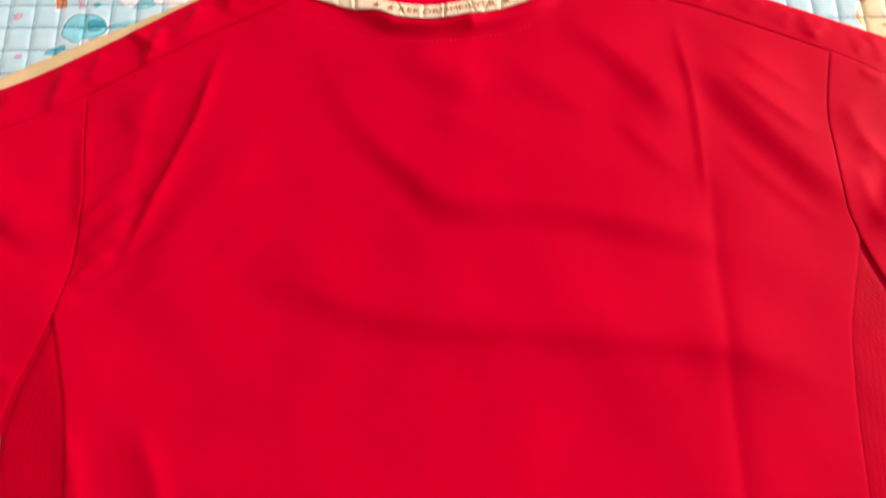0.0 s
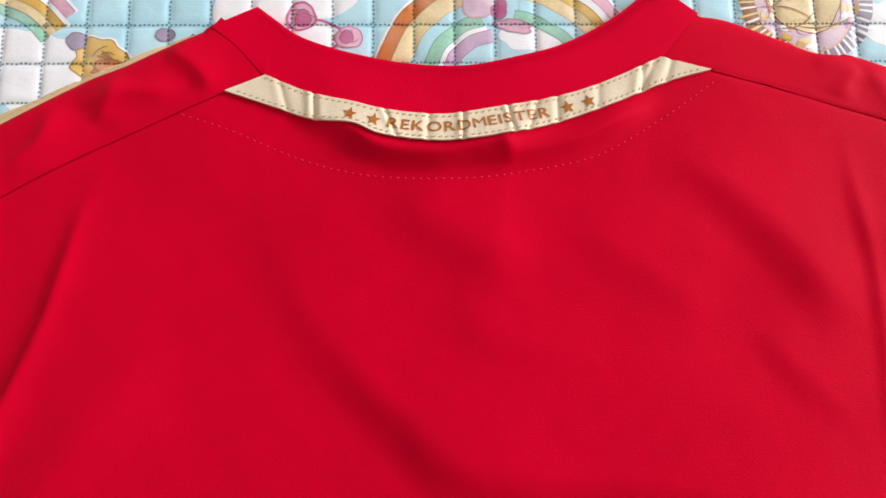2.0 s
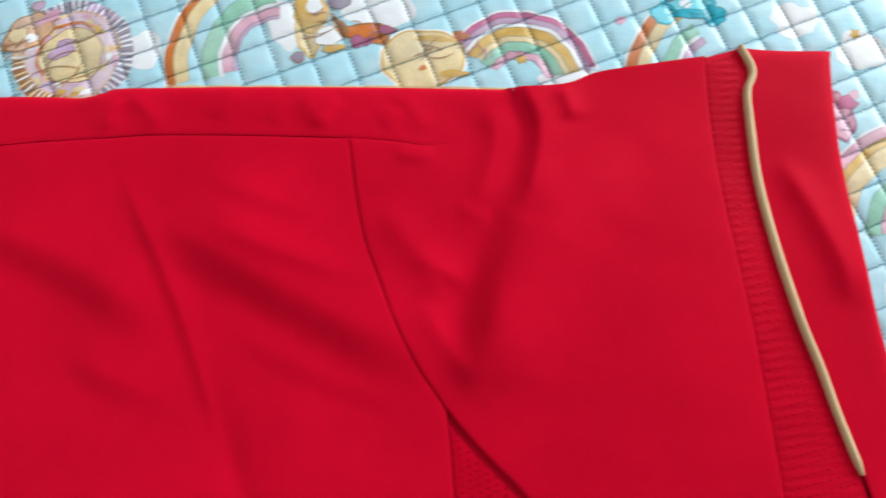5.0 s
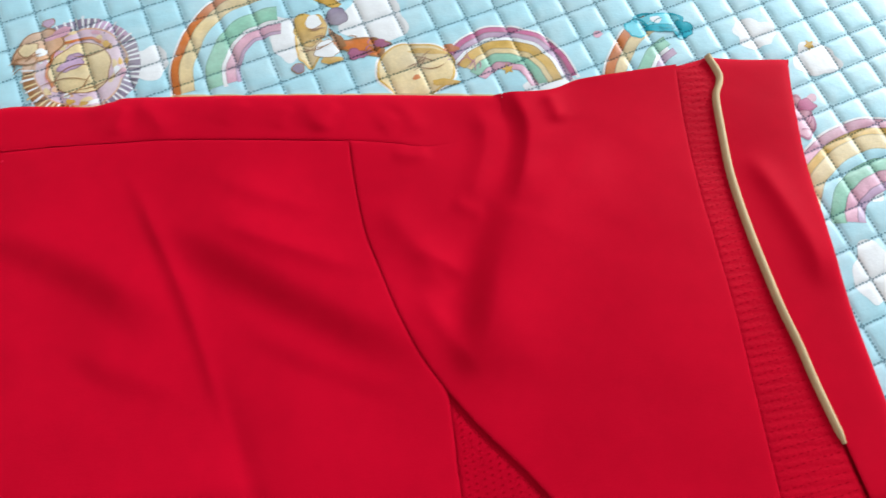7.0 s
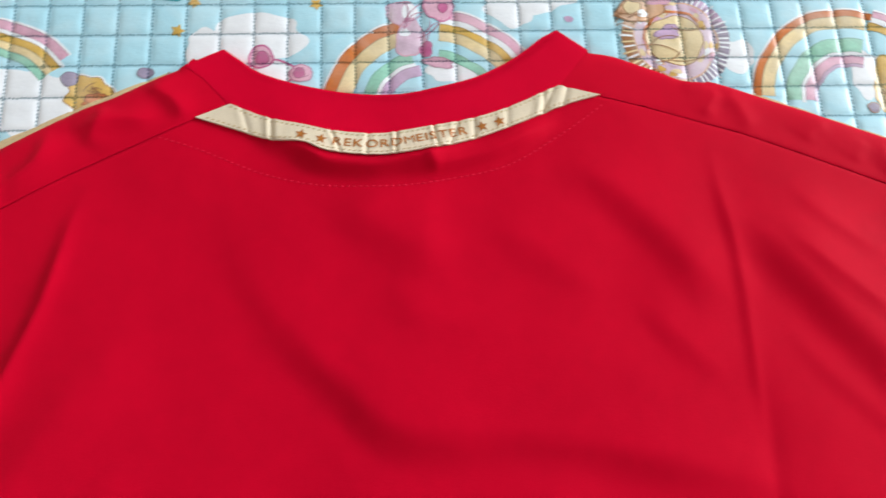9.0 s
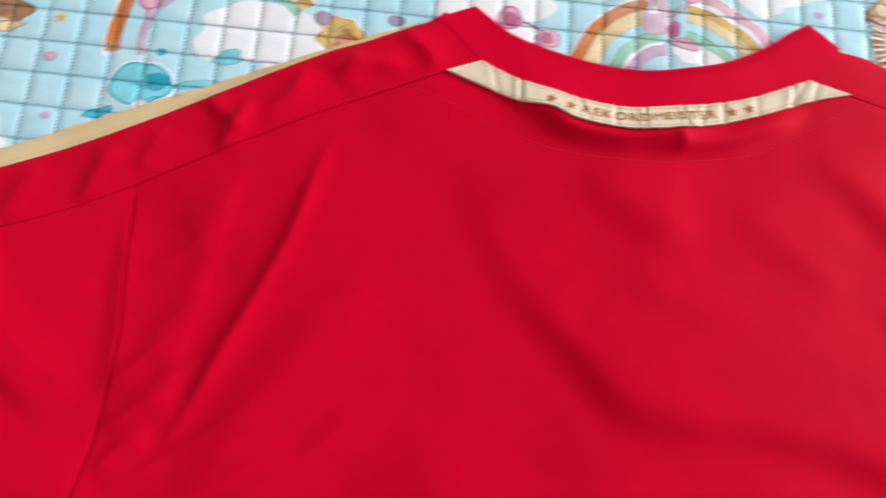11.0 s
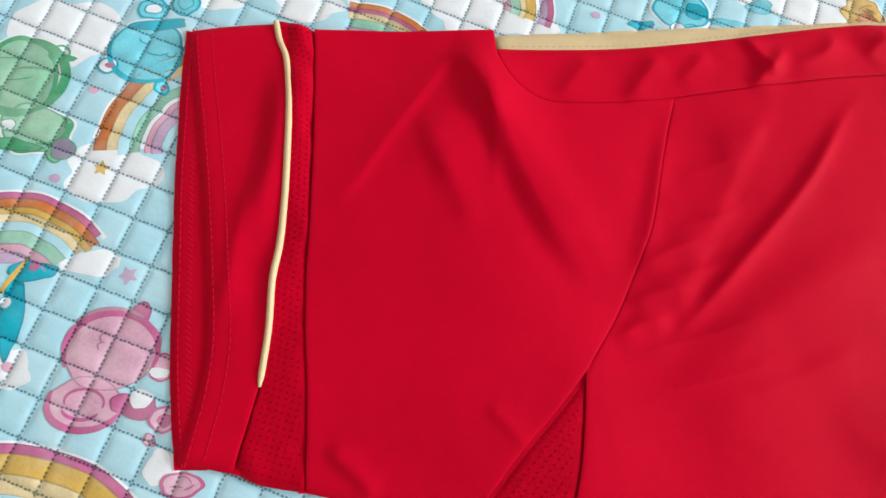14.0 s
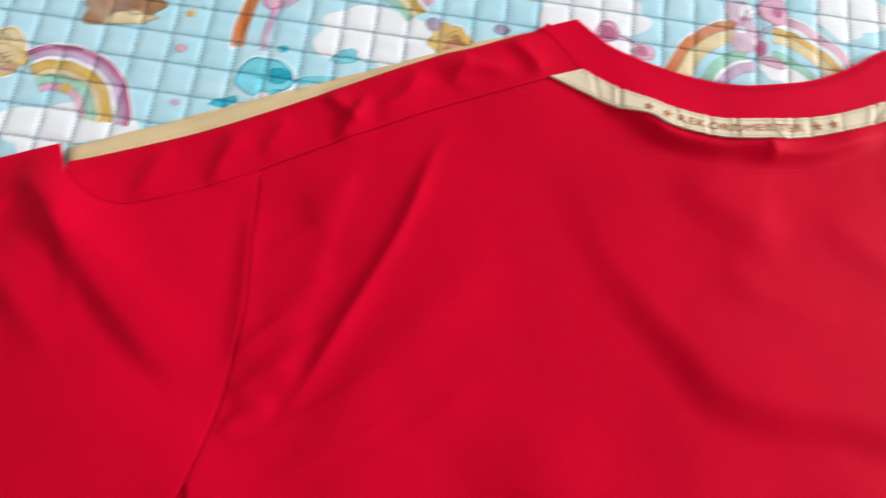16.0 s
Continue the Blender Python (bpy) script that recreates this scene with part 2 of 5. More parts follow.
# steps in the cloth: points, rise towards the left of travel, half width of the slope, reach of the raised side, and for a sharp crest the hollow of its slope
STEPS = [
    # back
    ([(-0.108, -0.024), (-0.0999, -0.0437), (-0.0738, -0.0826), (-0.0438, -0.1132), (-0.0143, -0.1370), (0.0439, -0.1409), (0.0989, -0.1525), (0.19, -0.179)], 0.0034, 0.0095, 0.030),
    ([(0.1375, 0.0060), (0.1390, -0.004), (0.1403, -0.017), (0.1446, -0.0559), (0.1460, -0.0839), (0.1460, -0.1158), (0.1455, -0.1500)], 0.0012, 0.0026, 0.006, 1.7),
    ([(0.1300, -0.027), (0.1606, -0.0594), (0.1855, -0.0902), (0.2062, -0.1140), (0.2272, -0.1349), (0.2450, -0.1500)], 0.0034, 0.0100, 0.028),
    ([(0.0544, -0.0153), (0.0813, -0.0240), (0.1050, -0.0470), (0.1177, -0.0639), (0.1356, -0.0854)], 0.0030, 0.0095, 0.026),
    ([(-0.0860, 0.0090), (-0.0640, 0.0010), (-0.0490, -0.0080), (-0.0263, -0.0112), (-0.0102, -0.0092), (0.0100, -0.0052), (0.0300, 0.0020)], 0.0058, 0.0036, 0.010),
    ([(-0.0180, -0.0150), (-0.0011, -0.0125), (0.0176, -0.0089), (0.0342, -0.0039), (0.0563, 0.0070), (0.0700, 0.0150)], 0.0044, 0.0034, 0.009),
    ([(-0.0515, -0.0272), (-0.0273, -0.0426), (-0.0075, -0.0538), (0.0160, -0.0560)], 0.0018, 0.010, 0.024),
    ([(-0.2002, -0.0473), (-0.2130, -0.0570), (-0.2264, -0.0677)], 0.0010, 0.0046, 0.012),
    ([(-0.1960, -0.0900), (-0.2140, -0.1050), (-0.2340, -0.1200)], 0.0009, 0.0022, 0.006),
    ([(-0.1880, -0.1080), (-0.2100, -0.1290), (-0.2350, -0.1460)], 0.0010, 0.0024, 0.006),
    ([(-0.1740, -0.1350), (-0.2040, -0.1600), (-0.2370, -0.1820)], 0.0011, 0.0026, 0.007),
    ([(-0.1560, -0.1480), (-0.1920, -0.1750), (-0.2300, -0.1960)], 0.0010, 0.0030, 0.008),
    ([(-0.1250, -0.1300), (-0.1600, -0.1620), (-0.2050, -0.1980)], 0.0012, 0.0050, 0.012),
    ([(-0.2080, -0.0650), (-0.2190, -0.0780), (-0.2380, -0.0930)], 0.0007, 0.0024, 0.006),
    ([(0.1620, -0.0420), (0.1850, -0.0640), (0.2080, -0.0840), (0.2260, -0.0960)], 0.0011, 0.0036, 0.010),
    ([(0.1560, -0.0900), (0.1780, -0.1150), (0.2000, -0.1360), (0.2250, -0.1580)], 0.0007, 0.0050, 0.012),
    ([(0.1700, -0.0200), (0.1900, -0.0420), (0.2180, -0.0640)], 0.0008, 0.0036, 0.010),
    ([(0.0900, -0.0750), (0.1120, -0.1000), (0.1330, -0.1180)], 0.0010, 0.0060, 0.014),
    ([(0.2440, -0.0900), (0.2560, -0.1050), (0.2640, -0.1160)], 0.0010, 0.0030, 0.008),
    ([(-0.0300, -0.0700), (0.0000, -0.0860), (0.0400, -0.0940)], 0.0009, 0.0080, 0.020),
    ([(0.0200, -0.0400), (0.0480, -0.0560), (0.0800, -0.0800)], 0.0010, 0.0080, 0.018),
    # the long crease beside the armhole, its trough, and the pleats that run up to it from the seam
    ([(-0.1540, -0.0080), (-0.1577, -0.0187), (-0.1630, -0.0288), (-0.1730, -0.0701), (-0.1906, -0.1148), (-0.2041, -0.1475), (-0.2132, -0.1682), (-0.2180, -0.1780)], 0.0024, 0.0030, 0.0042, 1.8),
    ([(-0.1600, -0.0140), (-0.1690, -0.0310), (-0.1800, -0.0720), (-0.1960, -0.1150), (-0.2080, -0.1460), (-0.2160, -0.1660)], 0.0010, 0.0080, 0.020),
    ([(-0.2132, -0.1682), (-0.2101, -0.1551), (-0.2092, -0.1329), (-0.2064, -0.1063), (-0.2016, -0.0688), (-0.1951, -0.0413), (-0.1900, -0.0250)], 0.0012, 0.0050, 0.016),
    ([(-0.1272, -0.0738), (-0.1531, -0.0980), (-0.1750, -0.1231), (-0.1936, -0.1571), (-0.2112, -0.1804), (-0.2250, -0.1950)], 0.0026, 0.011, 0.026),
    ([(-0.2129, -0.1131), (-0.2265, -0.1239), (-0.2372, -0.1363), (-0.2420, -0.1430)], 0.0017, 0.0030, 0.008),
    ([(-0.2097, -0.1359), (-0.2238, -0.1438), (-0.2357, -0.1537), (-0.2410, -0.1600)], 0.0019, 0.0032, 0.008),
    ([(-0.2150, -0.1550), (-0.2294, -0.1621), (-0.2364, -0.1699), (-0.2420, -0.1760)], 0.0019, 0.0028, 0.007),
    ([(-0.2000, -0.0900), (-0.2220, -0.0970), (-0.2357, -0.1020), (-0.2420, -0.1060)], 0.0008, 0.0040, 0.010),
    # sleeve and yoke with the wide band
    ([(-0.3540, -0.0520), (-0.3488, -0.0647), (-0.3418, -0.0764), (-0.3313, -0.0943), (-0.3171, -0.1070), (-0.2966, -0.1229), (-0.2766, -0.1383), (-0.2584, -0.1538), (-0.2400, -0.1720)], 0.0032, 0.0110, 0.040),
    ([(-0.3645, -0.0572), (-0.3574, -0.0641), (-0.3467, -0.0744), (-0.3364, -0.0860), (-0.3266, -0.1003), (-0.3158, -0.1140), (-0.3000, -0.1290), (-0.2810, -0.1455), (-0.2630, -0.1570), (-0.2500, -0.1640)], 0.0038, 0.0062, 0.018),
    ([(-0.3580, -0.0718), (-0.3478, -0.0791), (-0.3379, -0.0880), (-0.3292, -0.0987), (-0.3226, -0.1070)], 0.0024, 0.0030, 0.008),
    ([(-0.3621, -0.1095), (-0.3491, -0.1224), (-0.3397, -0.1320), (-0.3334, -0.1436)], 0.0012, 0.0050, 0.012),
    ([(-0.3323, -0.0907), (-0.3223, -0.1125), (-0.3136, -0.1362)], 0.0010, 0.0030, 0.008),
    ([(-0.3620, -0.0720), (-0.3500, -0.0830), (-0.3400, -0.0960), (-0.3300, -0.1080)], 0.0020, 0.0050, 0.012),
    ([(-0.4340, -0.1080), (-0.4250, -0.1300), (-0.4170, -0.1560), (-0.4120, -0.1800), (-0.4060, -0.2000)], 0.0030, 0.0060, 0.010),
    ([(-0.3980, -0.1864), (-0.3934, -0.2061), (-0.3867, -0.2244), (-0.3830, -0.2400)], 0.0012, 0.0030, 0.007),
    ([(-0.2490, -0.0620), (-0.2455, -0.0950), (-0.2420, -0.1250), (-0.2430, -0.1520)], 0.0016, 0.0036, 0.008),
    ([(-0.2014, -0.0020), (-0.2080, -0.0180), (-0.2149, -0.0340)], 0.0029, 0.0027, 0.007),
    ([(-0.2260, -0.0080), (-0.2130, -0.0160), (-0.2004, -0.0260)], 0.0025, 0.0025, 0.006),
    ([(-0.2620, -0.0300), (-0.2670, -0.0480), (-0.2721, -0.0660)], 0.0023, 0.0040, 0.010),
    ([(-0.2400, -0.0200), (-0.2440, -0.0330), (-0.2500, -0.0450)], 0.0015, 0.0030, 0.008),
    ([(-0.2930, -0.0440), (-0.2990, -0.0600), (-0.3042, -0.0780)], 0.0017, 0.0044, 0.010),
    ([(-0.1380, 0.0360), (-0.1240, 0.0270), (-0.1160, 0.0150)], 0.0024, 0.0034, 0.007),
    ([(-0.1700, 0.0100), (-0.1480, 0.0150), (-0.1258, 0.0157)], 0.0024, 0.0035, 0.008),
    ([(-0.1800, 0.0160), (-0.1850, 0.0000), (-0.2000, -0.0120)], 0.0021, 0.0032, 0.007),
    ([(-0.1560, 0.0280), (-0.1580, 0.0180), (-0.1640, 0.0060)], 0.0017, 0.0030, 0.007),
    # sleeve and yoke with the narrow band
    ([(0.1423, 0.0129), (0.1463, 0.0216), (0.1523, 0.0269)], 0.0012, 0.0031, 0.007),
    ([(0.1299, 0.0275), (0.1398, 0.0299), (0.1449, 0.0340)], 0.0007, 0.0036, 0.008),
    ([(0.1906, -0.0016), (0.1956, 0.0039), (0.2040, 0.0068)], 0.0008, 0.0034, 0.007),
    ([(0.2138, -0.0128), (0.2179, -0.0070), (0.2230, -0.0015)], 0.0007, 0.0031, 0.006),
    ([(0.2321, -0.0223), (0.2377, -0.0156), (0.2456, -0.0111)], 0.0009, 0.0036, 0.008),
    ([(0.2556, -0.0322), (0.2623, -0.0303), (0.2691, -0.0255)], 0.0008, 0.0036, 0.007),
    ([(0.3185, -0.0230), (0.3195, -0.0351), (0.3196, -0.0501), (0.3150, -0.0616), (0.3055, -0.0750), (0.2940, -0.0870)], 0.0034, 0.0044, 0.014),
    ([(0.3130, -0.0600), (0.3040, -0.0730), (0.2890, -0.0905), (0.2725, -0.1090), (0.2610, -0.1270), (0.2480, -0.1450), (0.2380, -0.1640)], 0.0044, 0.0095, 0.026),
]
STEPS = [(spline(p, 72), h, w, reach, *crest) for p, h, w, reach, *crest in STEPS]
FOLDS = [(spline(p, 72), h, a, b) for p, h, a, b in FOLDS]
WAVES = [(random.uniform(0, 6.28), random.uniform(25, 110), random.uniform(0, 6.28)) for _ in range(12)]


RUCK = np.random.RandomState(5).uniform(-1, 1, (3, 128, 128))


def rucks(xy, size, layer):
    """Smooth uneven swells about size across, a little longer along one diagonal."""
    u = (xy[:, 0] * 0.86 + xy[:, 1] * 0.5) / size + 64
    v = (xy[:, 1] * 0.86 - xy[:, 0] * 0.5) / (1.7 * size) + 64
    i, j = np.floor(u).astype(int), np.floor(v).astype(int)
    a, b = u - i, v - j
    a, b = a * a * a * (a * (6 * a - 15) + 10), b * b * b * (b * (6 * b - 15) + 10)
    g = lambda p, q: RUCK[layer, (i + p) % 128, (j + q) % 128]
    return (g(0, 0) * (1 - a) + g(1, 0) * a) * (1 - b) + (g(0, 1) * (1 - a) + g(1, 1) * a) * b


def draped(xy):
    """Height of the upper cloth above the mat, fold by fold."""
    z = 0.0048 + 0.00042 * rucks(xy, 0.034, 0) + 0.00010 * rucks(xy, 0.012, 1) + 0.00003 * rucks(xy, 0.0055, 2)
    for a, k, ph in WAVES:
        z += 0.00030 * np.sin((xy[:, 0] * math.cos(a) + xy[:, 1] * math.sin(a)) * k + ph) * 50 / (k + 20)
    for c, h, wl, wr in FOLDS:
        m = 3.2 * max(wl, wr)
        box = (xy[:, 0] > c[:, 0].min() - m) & (xy[:, 0] < c[:, 0].max() + m) & (xy[:, 1] > c[:, 1].min() - m) & (xy[:, 1] < c[:, 1].max() + m)
        if not box.any():
            continue
        d, s, t = distance(xy[box], c)
        w = np.where(s > 0, wl, wr)
        taper = np.clip(np.minimum(t, 1 - t) * 4, 0.0, 1)
        z[box] += h * np.exp(-(d / w) ** (1.6 if max(wl, wr) < 0.012 else 2.0)) * taper * taper * (3 - 2 * taper)
    for c, h, w, reach, *crest in STEPS:
        m = 4 * reach
        box = (xy[:, 0] > c[:, 0].min() - m) & (xy[:, 0] < c[:, 0].max() + m) & (xy[:, 1] > c[:, 1].min() - m) & (xy[:, 1] < c[:, 1].max() + m)
        if not box.any():
            continue
        d, s, t = distance(xy[box], c)
        d = np.where(s > 0, d, -d) + (w if crest else 0)
        taper = np.clip(np.minimum(t, 1 - t) * 3.2, 0.0, 1)
        foot = np.clip((d + 1.2 * w) / (2.2 * w), 0, 1)
        high = np.maximum(d - w, 0) / reach
        rise = foot ** (crest[0] if crest else 1.6) if crest or w < 0.005 else 0.5 - 0.5 * np.cos(math.pi * foot ** 1.2)
        z[box] += h * rise * np.exp(-high ** 1.35) * taper * taper * (3 - 2 * taper)
    return z


# the cloth's height on an even lattice, eased by its own stiffness
LATTICE = 0.0012
LX, LY = np.arange(-0.51, 0.51, LATTICE), np.arange(-0.69, 0.10, LATTICE)
HEIGHT = draped(np.stack(np.meshgrid(LX, LY), -1).reshape(-1, 2)).reshape(len(LY), len(LX))
for _ in range(1):
    wide = np.pad(HEIGHT, 1, mode="edge")
    wide = (wide[:-2] + 2 * wide[1:-1] + wide[2:]) / 4
    HEIGHT = (wide[:, :-2] + 2 * wide[:, 1:-1] + wide[:, 2:]) / 4


def cloth(xy):
    """Height of the upper cloth above the mat."""
    u = np.clip((xy[:, 0] - LX[0]) / LATTICE, 1, len(LX) - 3)
    v = np.clip((xy[:, 1] - LY[0]) / LATTICE, 1, len(LY) - 3)
    i, j = u.astype(int), v.astype(int)

    def weights(t):
        return ((-t + 2 * t * t - t ** 3) / 2, (2 - 5 * t * t + 3 * t ** 3) / 2, (t + 4 * t * t - 3 * t ** 3) / 2, (t ** 3 - t * t) / 2)

    across, along = weights(u - i), weights(v - j)
    return sum(along[q] * sum(across[p] * HEIGHT[j + q - 1, i + p - 1] for p in range(4)) for q in range(4))


def coons(bottom, top, left, right, step=0.0024):
    """A patch between four curves: bottom and top run left to right, left and right run bottom to top."""
    u = spaced(max(length(bottom), length(top)), step)
    v = spaced(max(length(left), length(right)), step)
    U, V = np.meshgrid(u, v)
    b, t, l, r = at(bottom, U), at(top, U), at(left, V), at(right, V)
    U, V = U[..., None], V[..., None]
    c00, c10, c01, c11 = bottom[0], bottom[-1], top[0], top[-1]
    xy = (1 - V) * b + V * t + (1 - U) * l + U * r - ((1 - U) * (1 - V) * c00 + U * (1 - V) * c10 + (1 - U) * V * c01 + U * V * c11)
    return xy


# where a seam lies snug and hardly shows: the yoke's tip, both ends of the collar
SNUG = ((0.298, -0.042, 0.026, 0.93), (-0.108, 0.040, 0.018, 0.75), (0.077, 0.044, 0.016, 0.8))


def cloth_panel(name, bottom, top, left, right, mat, parent, lift=0.0, free="", sunk=0.00034, roll=0.0024, step=0.0014, label="", shape=None):
    """A panel of cloth. free: sides (b, t, l, r) that are loose edges and come down to the mat; the others are seams."""
    xy = np.ascontiguousarray(coons(bottom, top, left, right, step))
    rows, cols = xy.shape[:2]
    flat = xy.reshape(-1, 2)
    z = cloth(flat) + lift
    if shape is not None:
        z = z + shape(flat)
    for key, curve in (("b", bottom), ("t", top), ("l", left), ("r", right)):
        d = distance(flat, curve[::4] if len(curve) > 100 else curve)[0]
        if key in free:
            z -= roll * np.exp(-d / 0.0020)
        elif key.upper() not in free:
            inner = {"b": (0, 1), "t": (-1, -2), "l": (0, 1), "r": (-1, -2)}[key]
            grid = flat.reshape(rows, cols, 2)
            edge, near = (grid[inner[0]], grid[inner[1]]) if key in "bt" else (grid[:, inner[0]], grid[:, inner[1]])
            pull = near - edge
            tight = lambda p: np.prod([1 - k * np.exp(-(np.hypot(p[..., 0] - x, p[..., 1] - y) / r) ** 4) for x, y, r, k in SNUG], axis=0)
            fade = tight(flat)
            edge += pull / (np.hypot(pull[:, 0], pull[:, 1])[:, None] + 1e-9) * (0.00014 * tight(edge))[:, None]
            z -= sunk * fade * np.exp(-(d / 0.0008) ** 1.3)
    verts = np.column_stack([flat, np.maximum(z, quilt(flat[:, 0], flat[:, 1]) + 0.0006)])
    idx = np.arange(rows * cols).reshape(rows, cols)
    a, b, c, d = idx[:-1, :-1].ravel(), idx[:-1, 1:].ravel(), idx[1:, 1:].ravel(), idx[1:, :-1].ravel()
    faces = np.column_stack([a, b, c, d]).tolist()
    for key, ring in (("b", idx[0]), ("t", idx[-1][::-1]), ("l", idx[:, 0][::-1]), ("r", idx[:, -1])):
        if key in free:
            base = len(verts)
            low = verts[ring].copy()
            low[:, 2] = 0.0003
            n = len(ring)
            verts = np.vstack([verts, verts[ring], low])
            faces += [(base + k + 1, base + k, base + n + k, base + n + k + 1) for k in range(n - 1)]
    return part(name, (verts, faces), mat, parent, label)


# ---- the setting: an unseen, assumed room that encloses the lamp and bounces its light ----
def box(name, x0, y0, z0, x1, y1, z1, mat, kind="structure", category=""):
    v = [(x, y, z) for x in (x0, x1) for y in (y0, y1) for z in (z0, z1)]
    f = [(0, 1, 3, 2), (4, 6, 7, 5), (0, 4, 5, 1), (2, 3, 7, 6), (0, 2, 6, 4), (1, 5, 7, 3)]
    ob = part(name, (v, f), mat, None, "", False)
    return tagged(ob, kind=kind)


# wall tone kept low to limit the bounced fill light
unseen_wall_paint = mottle(material("unseen_wall_paint", (0.50, 0.48, 0.46), 0.8), (0.50, 0.48, 0.46), 3, 0.95, 1.03)
board = mottle(material("floor_board", (0.33, 0.22, 0.13), 0.5), (0.33, 0.22, 0.13), 5, 0.8, 1.15)
box("floor", -2.6, -2.6, -0.06, 5.5, 5.4, -0.010, board)
box("unseen_wall_south", -2.6, -2.7, -0.06, 5.5, -2.6, 3.8, unseen_wall_paint)
box("unseen_wall_north", -2.6, 5.4, -0.06, 5.5, 5.5, 3.8, unseen_wall_paint)
box("unseen_wall_west", -2.7, -2.7, -0.06, -2.6, 5.5, 3.8, unseen_wall_paint)
box("unseen_ceiling", -2.7, -2.7, 3.8, 5.6, 5.5, 3.9, unseen_wall_paint)
# the east wall, round the assumed window's opening
box("unseen_wall_east_low", 5.5, -2.7, -0.06, 5.6, 5.5, 1.35, unseen_wall_paint)
box("unseen_wall_east_high", 5.5, -2.7, 3.45, 5.6, 5.5, 3.8, unseen_wall_paint)
box("unseen_wall_east_left", 5.5, 3.75, 1.35, 5.6, 5.5, 3.45, unseen_wall_paint)
box("unseen_wall_east_right", 5.5, -2.7, 1.35, 5.6, 0.25, 3.45, unseen_wall_paint)

# ---- the quilted mat ----
mat_thing = tagged(new("quilted_mat"), "pale blue quilted mat printed with rainbows and clouds", "mat")


def mat_sheet(name, x0, x1, y0, y1, per_cell, label):
    nx, ny = round((x1 - x0) / CELL * per_cell) + 1, round((y1 - y0) / CELL * per_cell) + 1
    x, y = np.meshgrid(np.linspace(x0, x1, nx), np.linspace(y0, y1, ny))
    v = np.column_stack([x.ravel(), y.ravel(), quilt(x, y).ravel()])
    idx = np.arange(nx * ny).reshape(ny, nx)
    f = np.column_stack([idx[:-1, :-1].ravel(), idx[:-1, 1:].ravel(), idx[1:, 1:].ravel(), idx[1:, :-1].ravel()]).tolist()
    return part(name, (v, f), PRINT["sky"], mat_thing, label)


mat_sheet("padded_cover", -40 * CELL, 40 * CELL, -24 * CELL, 14 * CELL, 12, "pale blue padded film cover")
mat_sheet("padded_cover", -40 * CELL, 40 * CELL, -46 * CELL, -24 * CELL, 4, "pale blue padded film cover")

# ---- the shirt ----
shirt = tagged(new("football_shirt"), "red short-sleeved football shirt spread back side up on a mat", "shirt")

armhole_l = spline([(-0.2450, -0.0525), (-0.2421, -0.0840), (-0.2376, -0.1180), (-0.2378, -0.1356), (-0.2396, -0.1640), (-0.2436, -0.1845), (-0.2460, -0.1955)])
armpit_l = spline([(-0.2460, -0.1955), (-0.2534, -0.2167), (-0.2615, -0.2371), (-0.2690, -0.2620)])
gusset_l = spline([(-0.2460, -0.1955), (-0.2401, -0.2165), (-0.2339, -0.2438), (-0.2270, -0.3000), (-0.2240, -0.4000), (-0.2230, -0.6600)])
armhole_r = spline([(0.2404, -0.0283), (0.2348, -0.0519), (0.2307, -0.0752), (0.2303, -0.0939), (0.2302, -0.1147), (0.2322, -0.1358), (0.2360, -0.1520), (0.2368, -0.1560)])
armpit_r = spline([(0.2368, -0.1560), (0.2438, -0.1757), (0.2545, -0.2003), (0.2650, -0.2300)])
gusset_r = spline([(0.2368, -0.1560), (0.2311, -0.1766), (0.2272, -0.1894), (0.2190, -0.2300), (0.2130, -0.3400), (0.2120, -0.6600)])
yoke_seam_l = spline([(-0.1098, 0.0197), (-0.1342, 0.0079), (-0.1662, -0.0076), (-0.1970, -0.0245), (-0.2156, -0.0350), (-0.2450, -0.0525)])
yoke_end_l = spline([(-0.2450, -0.0525), (-0.2656, -0.0637), (-0.2960, -0.0774), (-0.3096, -0.0799), (-0.3226, -0.0762), (-0.3331, -0.0675)])
yoke_seam_r = spline([(0.0874, 0.0282), (0.1147, 0.0202), (0.1367, 0.0127), (0.1612, 0.0049), (0.2013, -0.0113), (0.2404, -0.0283)])
yoke_end_r = spline([(0.2404, -0.0283), (0.2594, -0.0378), (0.2731, -0.0450), (0.2950, -0.0490), (0.3125, -0.0440), (0.3190, -0.0345)])
shoulder_l = spline([(-0.1175, 0.0484), (-0.1362, 0.0396), (-0.1515, 0.0318), (-0.1689, 0.0243), (-0.1916, 0.0117), (-0.2229, -0.0062), (-0.2614, -0.0281), (-0.2999, -0.0468), (-0.3353, -0.0625)])
shoulder_r = spline([(0.0844, 0.0534), (0.0982, 0.0510), (0.1173, 0.0436), (0.1327, 0.0366), (0.1420, 0.0357), (0.1547, 0.0335), (0.2205, 0.0078), (0.2814, -0.0166), (0.3195, -0.0329)])
strip_top = spline([(-0.0940, 0.0266), (-0.0764, 0.0192), (-0.0583, 0.0147), (-0.0448, 0.0114), (-0.0223, 0.0093), (0.0003, 0.0122), (0.0231, 0.0163), (0.0416, 0.0221), (0.0669, 0.0336)])
strip_low = spline([(-0.1098, 0.0197), (-0.0898, 0.0131), (-0.0739, 0.0075), (-0.0582, 0.0052), (-0.0471, 0.0004), (-0.0270, -0.0026), (-0.0114, -0.0023), (0.0055, 0.0001), (0.0248, 0.0055), (0.0456, 0.0129), (0.0691, 0.0230), (0.0874, 0.0282)])
